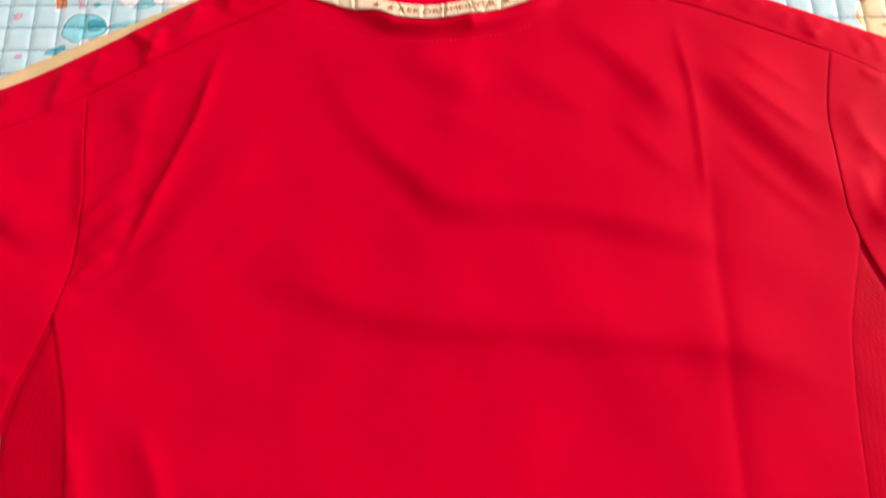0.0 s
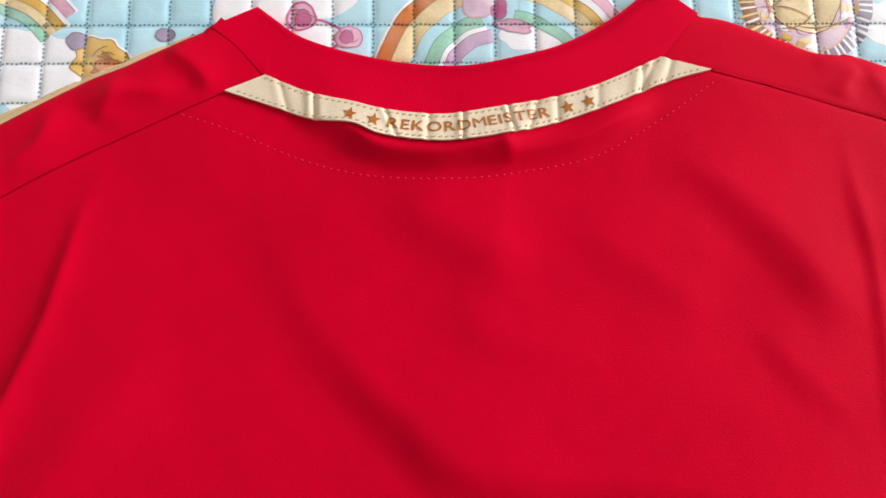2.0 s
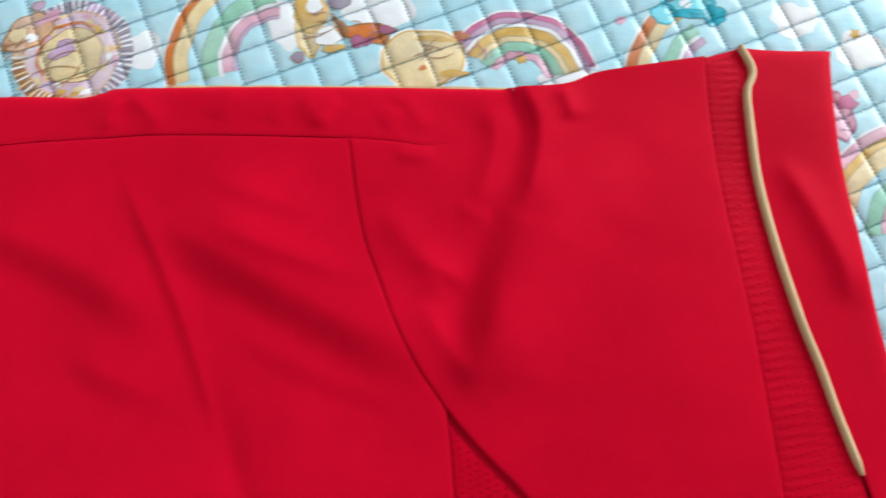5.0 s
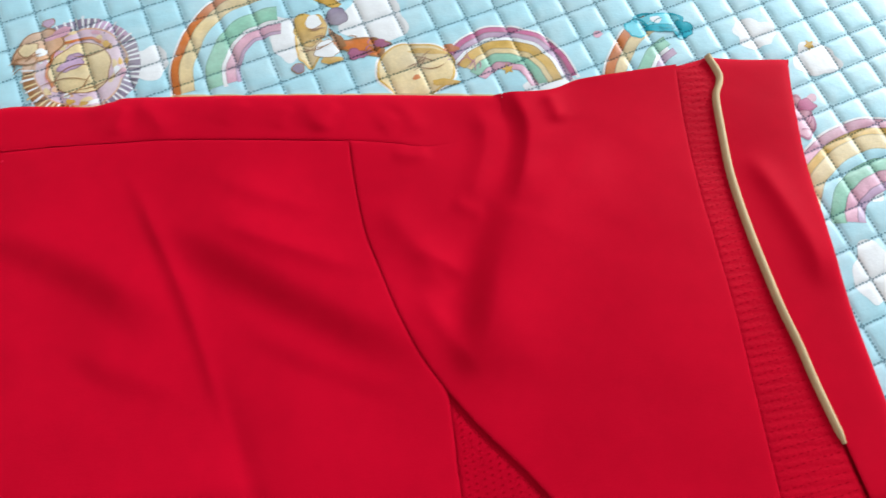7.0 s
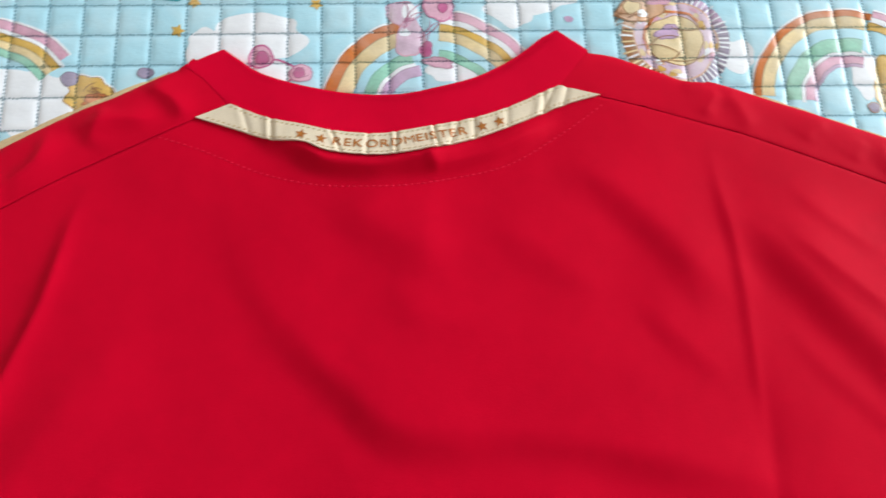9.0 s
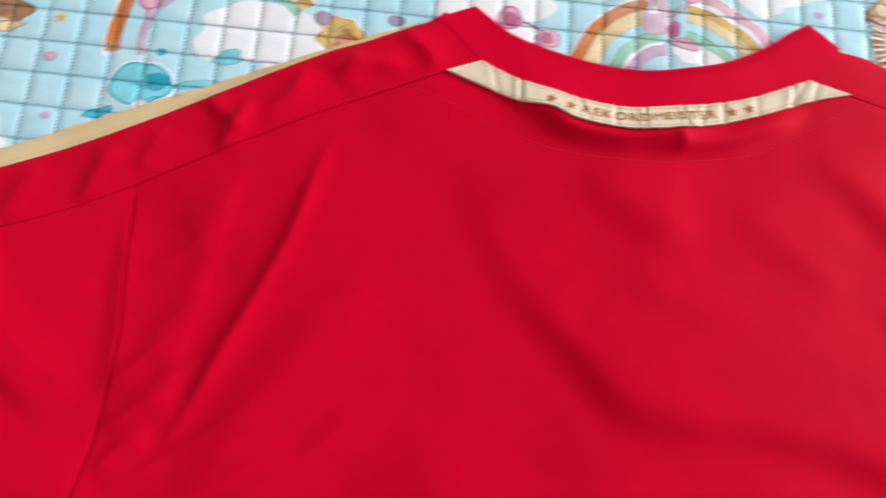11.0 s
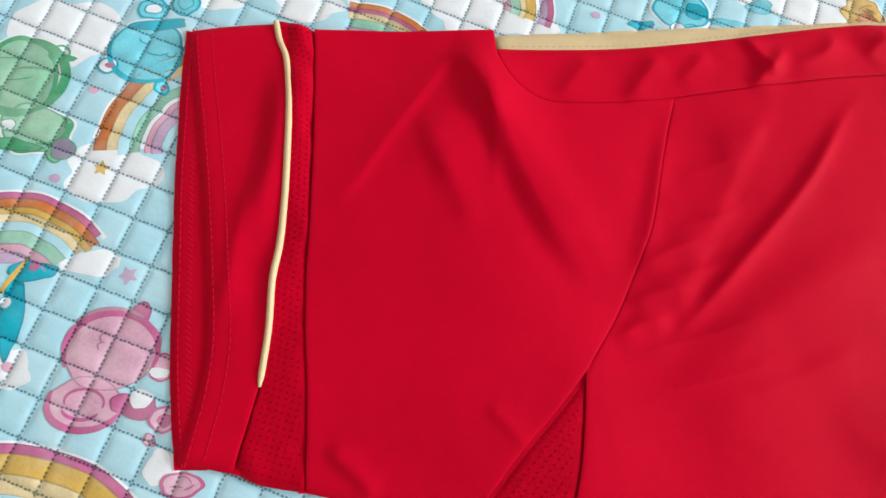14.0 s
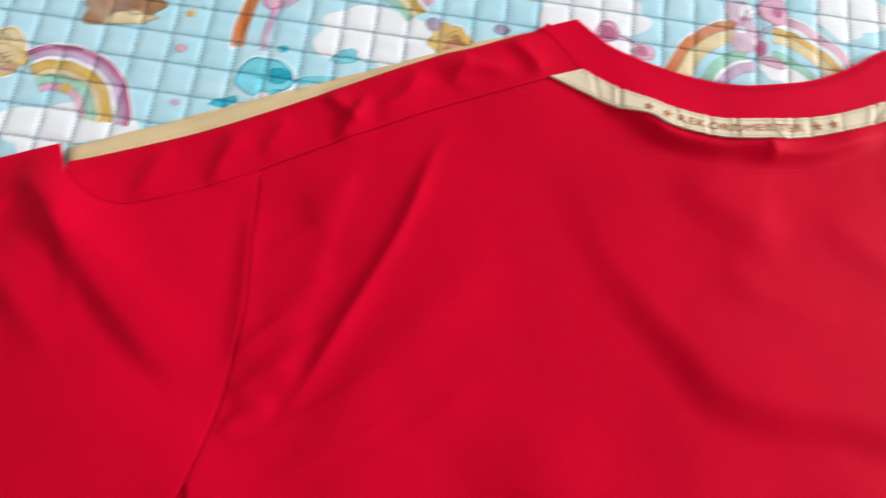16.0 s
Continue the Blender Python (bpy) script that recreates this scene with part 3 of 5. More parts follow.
neck_edge = spline([(-0.0985, 0.0572), (-0.0909, 0.0511), (-0.0815, 0.0441), (-0.0677, 0.0385), (-0.0494, 0.0339), (-0.0311, 0.0313), (-0.0106, 0.0311), (0.0079, 0.0346), (0.0242, 0.0389), (0.0384, 0.0455), (0.0505, 0.0529), (0.0603, 0.0605), (0.0688, 0.0650)])
collar_l = spline([(-0.1175, 0.0484), (-0.1065, 0.0394), (-0.0950, 0.0262)], 60)
collar_r = spline([(0.0675, 0.0330), (0.0753, 0.0427), (0.0844, 0.0534)], 60)
cuff_l = spline([(-0.4215, -0.0868), (-0.4123, -0.1074), (-0.3988, -0.1395), (-0.3906, -0.1601), (-0.3822, -0.1826), (-0.3753, -0.2020), (-0.3655, -0.2248), (-0.3553, -0.2463), (-0.3396, -0.2845)])
cuff_r = spline([(0.4101, -0.0510), (0.3988, -0.0791), (0.3882, -0.1099), (0.3798, -0.1399), (0.3695, -0.1779), (0.3619, -0.2048), (0.3513, -0.2390), (0.3430, -0.2640)])
piping_l = spline([(-0.4400, -0.0905), (-0.4344, -0.0988), (-0.4270, -0.1072), (-0.4172, -0.1254), (-0.4082, -0.1464), (-0.3992, -0.1694), (-0.3921, -0.1922), (-0.3886, -0.2073), (-0.3817, -0.2259), (-0.3778, -0.2399), (-0.3747, -0.2519)])
piping_r = spline([(0.4281, -0.0525), (0.4283, -0.0634), (0.4261, -0.0687), (0.4199, -0.0755), (0.4125, -0.0935), (0.4060, -0.1112), (0.4009, -0.1290), (0.3957, -0.1516), (0.3919, -0.1765), (0.3904, -0.1989), (0.3879, -0.2177), (0.3851, -0.2435)])
vent_l = chain(piping_l, spline([(-0.3747, -0.2519), (-0.3725, -0.2702), (-0.3705, -0.2880)], 40))
vent_r = chain(piping_r, spline([(0.3851, -0.2435), (0.3835, -0.2560), (0.3820, -0.2700)], 40))
hem_l = spline([(-0.4762, -0.1110), (-0.4621, -0.1367), (-0.4404, -0.1733), (-0.4228, -0.2063), (-0.4058, -0.2398), (-0.3988, -0.2625), (-0.3960, -0.2785), (-0.3934, -0.2937)])
hem_under_l = spline([(-0.4790, -0.1100), (-0.4682, -0.1382), (-0.4495, -0.1826), (-0.4307, -0.2233), (-0.4119, -0.2633), (-0.3940, -0.2955)])
hem_r = spline([(0.4667, -0.0706), (0.4571, -0.0894), (0.4434, -0.1228), (0.4327, -0.1560), (0.4211, -0.1995), (0.4119, -0.2387), (0.4050, -0.2740)])

R = lambda c: c[::-1]
# back panel
tuck_l = strip_low + np.array([0, 0.0022])
back_top = chain(R(yoke_seam_l), tuck_l[6:-6], yoke_seam_r)
cloth_panel("back_panel", spline([(-0.2230, -0.6600), (0.2120, -0.6600)]), back_top, R(chain(armhole_l, gusset_l)), R(chain(armhole_r, gusset_r)), red_knit, shirt, 0.0, "b")
# side mesh under the arms
side_l = chain(armpit_l, spline([(-0.2690, -0.2620), (-0.2680, -0.3500), (-0.2660, -0.6600)]))
side_r = chain(armpit_r, spline([(0.2650, -0.2300), (0.2620, -0.3500), (0.2600, -0.6600)]))
tiny = lambda a, b: spline([a, b], 10)
gus_lab = "perforated red mesh"
cloth_panel("side_mesh", tiny(side_l[-1], gusset_l[-1]), tiny(side_l[0], gusset_l[0]), R(side_l), R(gusset_l), red_mesh, shirt, -0.0008, "bTl", label=gus_lab)
cloth_panel("side_mesh", tiny(gusset_r[-1], side_r[-1]), tiny(gusset_r[0], side_r[0]), R(gusset_r), R(side_r), red_mesh, shirt, -0.0008, "bTr", label=gus_lab)
# shoulder yokes
cloth_panel("shoulder_yoke", R(chain(yoke_seam_l, yoke_end_l)), R(shoulder_l), tiny(yoke_end_l[-1], shoulder_l[-1]), chain(spline([(-0.1098, 0.0197), (-0.0955, 0.0268)], 30), R(collar_l)[2:]), red_knit, shirt, 0.0003, "t")
cloth_panel("shoulder_yoke", chain(yoke_seam_r, yoke_end_r), shoulder_r, chain(spline([(0.0874, 0.0282), (0.0700, 0.0325)], 30), collar_r), tiny(yoke_end_r[-1], shoulder_r[-1]), red_knit, shirt, 0.0003, "t")
# sleeves
top_l = chain(spline([(-0.4215, -0.0868), (-0.4065, -0.0810), (-0.3806, -0.0713), (-0.3550, -0.0601), (-0.3403, -0.0535)]), tiny((-0.3403, -0.0535), (-0.3345, -0.0655)), R(yoke_end_l))
cloth_panel("sleeve", spline([(-0.3396, -0.2845), (-0.3000, -0.2770), (-0.2690, -0.2620)]), top_l, R(cuff_l), R(chain(armhole_l, armpit_l)), red_knit, shirt, 0.0004, "b")
top_r = chain(yoke_end_r, tiny((0.3190, -0.0345), (0.3195, -0.0330)), spline([(0.3195, -0.0330), (0.3326, -0.0372), (0.3458, -0.0399), (0.3604, -0.0396), (0.3843, -0.0449), (0.4101, -0.0510)]))
cloth_panel("sleeve", spline([(0.2650, -0.2300), (0.3000, -0.2480), (0.3430, -0.2640)]), top_r, R(chain(armhole_r, armpit_r)), R(cuff_r), red_knit, shirt, 0.0004, "b")
# mesh vents beside the cuffs
def ridges(xy):
    """Fine ridges across the mesh strip."""
    return 0.00008 * np.cos(distance(xy, cuff_r[::4])[2] * length(cuff_r) / 0.0040 * 2 * math.pi)


def waffle(xy):
    """A crumpled waffle knit, bunched up towards the shoulder."""
    d, _, par = distance(xy, cuff_l[::4])
    bunch = np.clip(1.2 - par * 1.6, 0, 1)
    crumple = 0.0009 * rucks(xy, 0.007, 2) + 0.0006 * rucks(xy[:, ::-1], 0.010, 1)
    swell = 0.0022 * bunch * np.sin(np.clip(d / 0.013, 0, 1) * math.pi)
    return crumple * (0.45 + 0.55 * bunch) + swell + 0.00010 * (1 - bunch) * np.cos(par * length(cuff_l) / 0.0029 * 2 * math.pi) * np.cos(d / 0.0030 * 2 * math.pi)


cloth_panel("cuff_mesh", spline([(-0.3705, -0.2880), (-0.3576, -0.2882), (-0.3396, -0.2845)]), spline([(-0.4400, -0.0905), (-0.4383, -0.0880), (-0.4215, -0.0868)]), R(vent_l), R(cuff_l), red_mesh, shirt, -0.0004, "bt", label=gus_lab, step=0.0008, shape=waffle)
cloth_panel("cuff_mesh", spline([(0.3430, -0.2640), (0.3820, -0.2700)]), spline([(0.4101, -0.0510), (0.4281, -0.0525)]), R(cuff_r), R(vent_r), red_mesh, shirt, -0.0004, "bt", label=gus_lab, step=0.0008, shape=ridges)
# cuffs
def flare(xy):
    """The hem stands a little off the mat."""
    return 0.0022 * np.clip(distance(xy, vent_r[::8])[0] / 0.036, 0, 1)


cloth_panel("cuff", spline([(-0.3934, -0.2937), (-0.3830, -0.2905), (-0.3705, -0.2880)]), spline([(-0.4758, -0.1112), (-0.4579, -0.1001), (-0.4400, -0.0905)]), R(hem_l), R(vent_l), red_knit, shirt, 0.0008, "btl")
cloth_panel("cuff", spline([(0.3820, -0.2700), (0.4050, -0.2740)]), spline([(0.4281, -0.0525), (0.4471, -0.0622), (0.4667, -0.0706)]), R(vent_r), R(hem_r), red_knit, shirt, 0.0008, "btr", shape=flare)
cloth_panel("cuff_lining", tiny((-0.3940, -0.2955), (-0.3790, -0.2900)), tiny((-0.4790, -0.1100), (-0.4640, -0.1060)), R(hem_under_l), R(hem_l + np.array([0.012, 0.003])), red_knit, shirt, -0.0014, "btlR", label="inner side of the sleeve hem")
# tan bands along the shoulders
band_l = spline([(-0.1250, 0.0466), (-0.1504, 0.0362), (-0.1747, 0.0246), (-0.2238, 0.0012), (-0.2639, -0.0176), (-0.3032, -0.0367), (-0.3403, -0.0540)])
cloth_panel("shoulder_band", R(shoulder_l[14:] - np.array([0.0, 0.0012])), R(band_l), tiny(shoulder_l[-1] - np.array([0, 0.0012]), band_l[-1]), tiny(shoulder_l[14] - np.array([0, 0.0012]), band_l[0]), tan_twill, shirt, -0.0022, "tl", sunk=0.0, label="tan shoulder band with dashed stitching")
band_r = shoulder_r[70:] + np.array([0.0006, 0.0016])
cloth_panel("shoulder_band", shoulder_r[70:] - np.array([0, 0.0015]), band_r, tiny(shoulder_r[70] - np.array([0, 0.0015]), band_r[0]), tiny(shoulder_r[-1] - np.array([0, 0.0015]), band_r[-1]), tan_twill, shirt, -0.0026, "t", sunk=0.0, label="tan shoulder band")
# collar
collar_low = chain(collar_l, strip_top - np.array([0, 0.0022]), collar_r)
cloth_panel("collar", collar_low, neck_edge, spline([(-0.1175, 0.0484), (-0.0985, 0.0572)], 40), spline([(0.0844, 0.0534), (0.0688, 0.0650)], 40), red_rib, shirt, 0.0005, "tlr", step=0.0012, roll=0.0003)
# folded seam allowances under the joins
def allowance(curve, width=0.006, drop=0.0016):
    c = even(curve, max(12, int(length(curve) / 0.003)))
    g = np.gradient(c, axis=0)
    g /= np.hypot(g[:, 0], g[:, 1])[:, None] + 1e-12
    side = np.column_stack([-g[:, 1], g[:, 0]]) * width / 2
    p = np.vstack([c - side, c + side])
    z = np.maximum(cloth(p) - drop, quilt(p[:, 0], p[:, 1]) + 0.0003)
    n = len(c)
    return part("seam_allowance", (np.column_stack([p, z]), [(k, k + 1, n + k + 1, n + k) for k in range(n - 1)]), red_knit, shirt)


for c in (armhole_l, armpit_l, gusset_l, armhole_r, armpit_r, gusset_r, yoke_seam_l, yoke_end_l, yoke_seam_r, yoke_end_r, cuff_l, cuff_r, vent_l, vent_r):
    allowance(c)
for c in (collar_l, collar_r):
    allowance(c, 0.012, 0.0012)
allowance(strip_low + np.array([0, 0.004]), 0.012, 0.0012)

# neck tape with its gathers
GATHERS = [(-0.0849, 0.00050, 0.0012), (-0.0738, 0.00130, 0.0010), (-0.0457, 0.00080, 0.0008), (-0.0275, 0.00080, 0.0012), (-0.0139, 0.00120, 0.0008), (0.0041, 0.00130, 0.0008), (0.0151, 0.00090, 0.0012), (0.0238, 0.00090, 0.0012), (0.0399, 0.00060, 0.0016), (0.0548, 0.00090, 0.0016), (0.0585, 0.00120, 0.0014), (0.0649, 0.00080, 0.0014)]


def gathers(xy):
    z = np.zeros(len(xy))
    for k, (x, h, w) in enumerate(GATHERS):
        lean = 0.25 * math.sin(k * 2.3) + 0.3 * (x + 0.01) / 0.08
        d = xy[:, 0] - x - lean * (xy[:, 1] - 0.012)
        z += 0.8 * h * (0.55 * np.exp(-((d + 2.0 * w) / (1.6 * w)) ** 2) - 1.1 * np.exp(-(np.abs(d) / w) ** 1.5) + 0.35 * np.exp(-((d - 2.4 * w) / (2.2 * w)) ** 2))
    return z


def on_tape(xy):
    return cloth(xy) + 0.0016 + gathers(xy)


tape = cloth_panel("neck_tape", strip_low, strip_top, spline([(-0.1098, 0.0197), (-0.0940, 0.0266)], 30), spline([(0.0874, 0.0282), (0.0669, 0.0336)], 30), cream_tape, shirt, 0.0016, "BTLR", step=0.0006, label="cream woven neck tape with bronze lettering", shape=gathers)
rim = []
for c in (strip_low, strip_top, spline([(-0.1098, 0.0197), (-0.0940, 0.0266)], 30), spline([(0.0874, 0.0282), (0.0669, 0.0336)], 30)):
    z = on_tape(c)
    rim.append((np.column_stack([c, z]), np.column_stack([c, z - 0.0014])))
tv, tf = [], []
for hi, lo in rim:
    base = len(tv)
    n = len(hi)
    tv += list(hi) + list(lo)
    tf += [(base + k, base + k + 1, base + n + k + 1, base + n + k) for k in range(n - 1)]
part("tape_edge", (tv, tf), cream_tape, tape)


def offset(curve, d):
    """The curve moved to its left by d."""
    g = np.gradient(curve, axis=0)
    g /= np.hypot(g[:, 0], g[:, 1])[:, None] + 1e-12
    return curve + d * np.column_stack([-g[:, 1], g[:, 0]])


def stitches(name, curve, step, size, width, high, mat, parent, height=0.0004, cross=0.0, label=""):
    """A row of single stitches along a curve; cross turns each out of the line, in radians."""
    n = max(2, int(length(curve) / step))
    u = (np.arange(n) + 0.5) / n
    p = at(curve, u)
    q = at(curve, np.clip(u + 0.004, 0, 1)) - at(curve, np.clip(u - 0.004, 0, 1))
    a = np.arctan2(q[:, 1], q[:, 0]) + cross
    z = high(p)
    v, f = [], []
    for k in range(n):
        ca, sa = math.cos(a[k]), math.sin(a[k])
        s = size * random.uniform(0.85, 1.1)
        base = len(v)
        for du, dv, dz in ((-s, -width, 0), (s, -width, 0), (s, width, 0), (-s, width, 0), (-s * 0.6, 0, height), (s * 0.6, 0, height)):
            v.append((p[k, 0] + (du * ca - dv * sa) / 2, p[k, 1] + (du * sa + dv * ca) / 2, z[k] + dz))
        f += [(base, base + 1, base + 5, base + 4), (base + 1, base + 2, base + 5), (base + 2, base + 3, base + 4, base + 5), (base + 3, base, base + 4)]
    ob = part(name, (v, f), mat, parent, label)
    ob["kind"] = "stuff"
    return ob


stitches("tape_stitching", offset(strip_low, 0.0013)[4:-4], 0.0026, 0.0017, 0.0008, on_tape, tan_thread, tape, 0.0003, 0.35)
stitches("tape_stitching", offset(strip_top, -0.0013), 0.0026, 0.0017, 0.0008, on_tape, tan_thread, tape, 0.0003, 0.35)

# lettering and stars on the tape
tape_mid = offset(strip_top, -0.0058)


def bend(points, x0):
    """Flat lettering laid along the tape from x0 on."""
    s = np.concatenate([[0], np.cumsum(np.hypot(*np.diff(tape_mid, axis=0).T))])
    start = np.interp(x0, tape_mid[:, 0], s)
    g = np.gradient(tape_mid, axis=0)
    g /= np.hypot(g[:, 0], g[:, 1])[:, None]
    k = np.interp(start + points[:, 0], s, np.arange(len(s)))
    i = np.clip(k.astype(int), 0, len(s) - 1)
    base = np.column_stack([np.interp(k, np.arange(len(s)), tape_mid[:, 0]), np.interp(k, np.arange(len(s)), tape_mid[:, 1])])
    xy = base + points[:, 1:2] * np.column_stack([-g[i, 1], g[i, 0]])
    return np.column_stack([xy, on_tape(xy) + 0.00022])


def letters(word, x0, width, height):
    pen = 0.0
    made = []
    for ch in word:
        cu = bpy.data.curves.new("letter", "FONT")
        cu.body, cu.size, cu.resolution_u = ch, 1.0, 4
        cu.offset = 0.0 if ch == "M" else 0.014
        ob = bpy.data.objects.new("letter", cu)
        scene.collection.objects.link(ob)
        bpy.context.view_layer.update()
        me = bpy.data.meshes.new_from_object(ob.evaluated_get(bpy.context.evaluated_depsgraph_get()))
        bpy.data.objects.remove(ob)
        bm = bmesh.new()
        bm.from_mesh(me)
        for _ in range(2):
            bmesh.ops.subdivide_edges(bm, edges=[e for e in bm.edges if e.calc_length() > 0.12], cuts=1)
        bmesh.ops.triangulate(bm, faces=bm.faces)
        v = np.array([x.co[:2] for x in bm.verts])
        f = [tuple(w.index for w in x.verts) for x in bm.faces]
        bm.free()
        bpy.data.meshes.remove(me)
        made.append((v - [v[:, 0].min(), 0], f, pen))
        pen += np.ptp(v[:, 0]) + 0.13
    total = pen - 0.13
    for v, f, p in made:
        q = np.column_stack([(v[:, 0] + p) * width / total, (v[:, 1] / 0.72 - 0.5) * height])
        part("letter", (bend(q, x0), f), bronze_print, tape, "", False)


letters("REKORDMEISTER", -0.0443, 0.0650, 0.0046)


def star_shape(r, n=5, inner=0.42, turn=math.pi / 2):
    a = turn + np.arange(2 * n) * math.pi / n
    rr = np.where(np.arange(2 * n) % 2 == 0, r, r * inner)
    return np.column_stack([rr * np.cos(a), rr * np.sin(a)])


for sx in (-0.0594, -0.0499, 0.0275, 0.0360):
    ring = star_shape(0.0031)
    pts = np.vstack([[0, 0], ring * 0.5, ring])
    n = len(ring)
    f = [(0, 1 + k, 1 + (k + 1) % n) for k in range(n)] + [(1 + k, 1 + n + k, 1 + n + (k + 1) % n, 1 + (k + 1) % n) for k in range(n)]
    part("star", (bend(pts, sx), f), bronze_print, tape, "", False)

# seams and stitching on the red cloth
on_cloth = lambda lift: (lambda p: cloth(p) + lift)
moon = spline([(-0.1276, 0.0102), (-0.1072, 0.0034), (-0.0803, -0.0081), (-0.0581, -0.0145), (-0.0360, -0.0168), (-0.0117, -0.0169), (0.0105, -0.0141), (0.0398, -0.0075), (0.0679, 0.0086), (0.0890, 0.0235)])
stitches("neck_stitching", moon, 0.0030, 0.0013, 0.0005, on_cloth(0.00005), neck_thread, shirt)
stitches("cuff_stitching", offset(hem_l, 0.0042), 0.0034, 0.0024, 0.0005, on_cloth(0.00090), red_thread, shirt, 0.0002)
stitches("cuff_stitching", offset(hem_l, 0.0112)[:-4], 0.0034, 0.0024, 0.0005, on_cloth(0.00092), red_thread, shirt, 0.0002)
stitches("cuff_stitching", offset(hem_under_l, 0.0040), 0.0034, 0.0024, 0.0005, on_cloth(-0.0013), red_thread, shirt, 0.0002)
stitches("cuff_stitching", offset(hem_under_l, 0.0085)[40:], 0.0026, 0.0030, 0.0004, on_cloth(-0.0013), red_thread, shirt, 0.0002, cross=0.8)
stitches("cuff_stitching", offset(hem_r, -0.0135), 0.0034, 0.0022, 0.0004, on_cloth(0.00090), red_thread, shirt, 0.0002)
stitches("band_stitching", offset(shoulder_l[30:], -0.0018), 0.0034, 0.0016, 0.0005, on_cloth(-0.0021), tan_thread, shirt, 0.0002)


def piping(curve, width, name="piping"):
    """A round cord, flattened where it is sewn down."""
    c = even(curve, 110)
    g = np.gradient(c, axis=0)
    g /= np.hypot(g[:, 0], g[:, 1])[:, None]
    side = np.column_stack([-g[:, 1], g[:, 0]])
    z = cloth(c) + 0.0004
    t = np.linspace(0, 1, len(c))
    w = width * (0.86 + 0.14 * np.sin(t * 3.0 + 0.3)) * np.clip((1.02 - t) * 22, 0.45, 1)
    n = 9
    v = []
    for j in range(n):
        a = math.pi * j / (n - 1)
        xy = c + side * (w * math.cos(a) / 2)[:, None]
        v.append(np.column_stack([xy, z + 0.55 * w * math.sin(a) - (0.0008 if j in (0, n - 1) else 0)]))
    v = np.stack(v, 1).reshape(-1, 3)
    f = [(i * n + j, i * n + j + 1, (i + 1) * n + j + 1, (i + 1) * n + j) for i in range(len(c) - 1) for j in range(n - 1)]
    f += [tuple(range(n)), tuple((len(c) - 1) * n + j for j in range(n))]
    return part(name, (v, f), tan_twill, shirt, "tan cord piping")


piping(piping_l, 0.0031)
piping(piping_r, 0.0034)


def hole_patches(bottom, top, left, right, lift, du, dv, parent, name="hole_shade", wide=0.00052, tall=0.00046, shape=None):
    """Flat patches for a mesh panel's small square holes, in offset rows; their dark colour is the holes' shade."""
    lv = max(length(left), length(right))
    nv = int(lv / dv)
    v, f = [], []
    for r in range(1, nv):
        vv = r / nv
        a, b = at(left, np.array([vv]))[0], at(right, np.array([vv]))[0]
        w = np.hypot(*(b - a))
        n = int((w - 0.003) / du)
        if n < 1:
            continue
        d = (b - a) / w
        nrm = np.array([-d[1], d[0]])
        for k in range(n):
            s = 0.0018 + (k + 0.5) * du
            if s > w - 0.0014:
                continue
            p = a + d * s
            p = p + d * random.uniform(-0.00015, 0.00015) + nrm * random.uniform(-0.00012, 0.00012)
            h, w2 = tall * random.uniform(0.7, 1.1), wide * random.uniform(0.75, 1.1)
            base = len(v)
            v += [p + d * w2 * c + nrm * h * e for c, e in ((1, 0.4), (0.4, 1), (-0.4, 1), (-1, 0.4), (-1, -0.4), (-0.4, -1), (0.4, -1), (1, -0.4))]
            f.append(tuple(range(base, base + 8)))
    v = np.array(v)
    v = np.column_stack([v, cloth(v) + (shape(v) if shape else 0) + lift + 0.00012])
    ob = part(name, (v, f), hole_shade_red, parent, "", False)
    ob["kind"] = "stuff"
    return ob


meshes = [o for o in shirt.children if o.name.startswith(("side_mesh", "cuff_mesh"))]
hole_patches(tiny(side_l[-1], gusset_l[-1]), tiny(side_l[0], gusset_l[0]), R(side_l), R(gusset_l), -0.0008, 0.0037, 0.0029, meshes[0])
hole_patches(tiny(gusset_r[-1], side_r[-1]), tiny(gusset_r[0], side_r[0]), R(gusset_r), R(side_r), -0.0008, 0.0037, 0.0029, meshes[1])
hole_patches(tiny(vent_l[-1], cuff_l[-1]), tiny(vent_l[0], cuff_l[0]), R(vent_l), R(cuff_l), -0.0004, 0.0030, 0.0029, meshes[2], shape=waffle)
hole_patches(tiny(cuff_r[-1], vent_r[-1]), tiny(cuff_r[0], vent_r[0]), R(cuff_r), R(vent_r), -0.0004, 0.0034, 0.0040, meshes[3], wide=0.0008, tall=0.00022, shape=ridges)

# ribs of the knitted collar
v, f = [], []
rib_low, rib_top = even(collar_low[30:-30], 260), even(neck_edge, 260)
for k in range(4, 256):
    p = rib_low[k] + np.linspace(0.10, 0.93, 12)[:, None] * (rib_top[k] - rib_low[k])
    g = rib_low[min(k + 1, 259)] - rib_low[k - 1]
    g = g / np.hypot(*g) * 0.00022
    base = len(v)
    for j in range(12):
        v += [(p[j, 0] - g[0], p[j, 1] - g[1], 0.00049), (p[j, 0], p[j, 1], 0.00050 + 0.00009 * min(max((200 - k) / 80, 0), 1)), (p[j, 0] + g[0], p[j, 1] + g[1], 0.00049)]
    for j in range(11):
        a = base + 3 * j
        f += [(a, a + 1, a + 4, a + 3), (a + 1, a + 2, a + 5, a + 4)]
v = np.array(v)
v[:, 2] += cloth(v[:, :2])
ribs = part("collar_ribs", (v, f), red_rib, [o for o in shirt.children if o.name == "collar"][0])
ribs["kind"] = "stuff"


# ---- the mat's printed motifs, each a film of ink that follows the padding ----


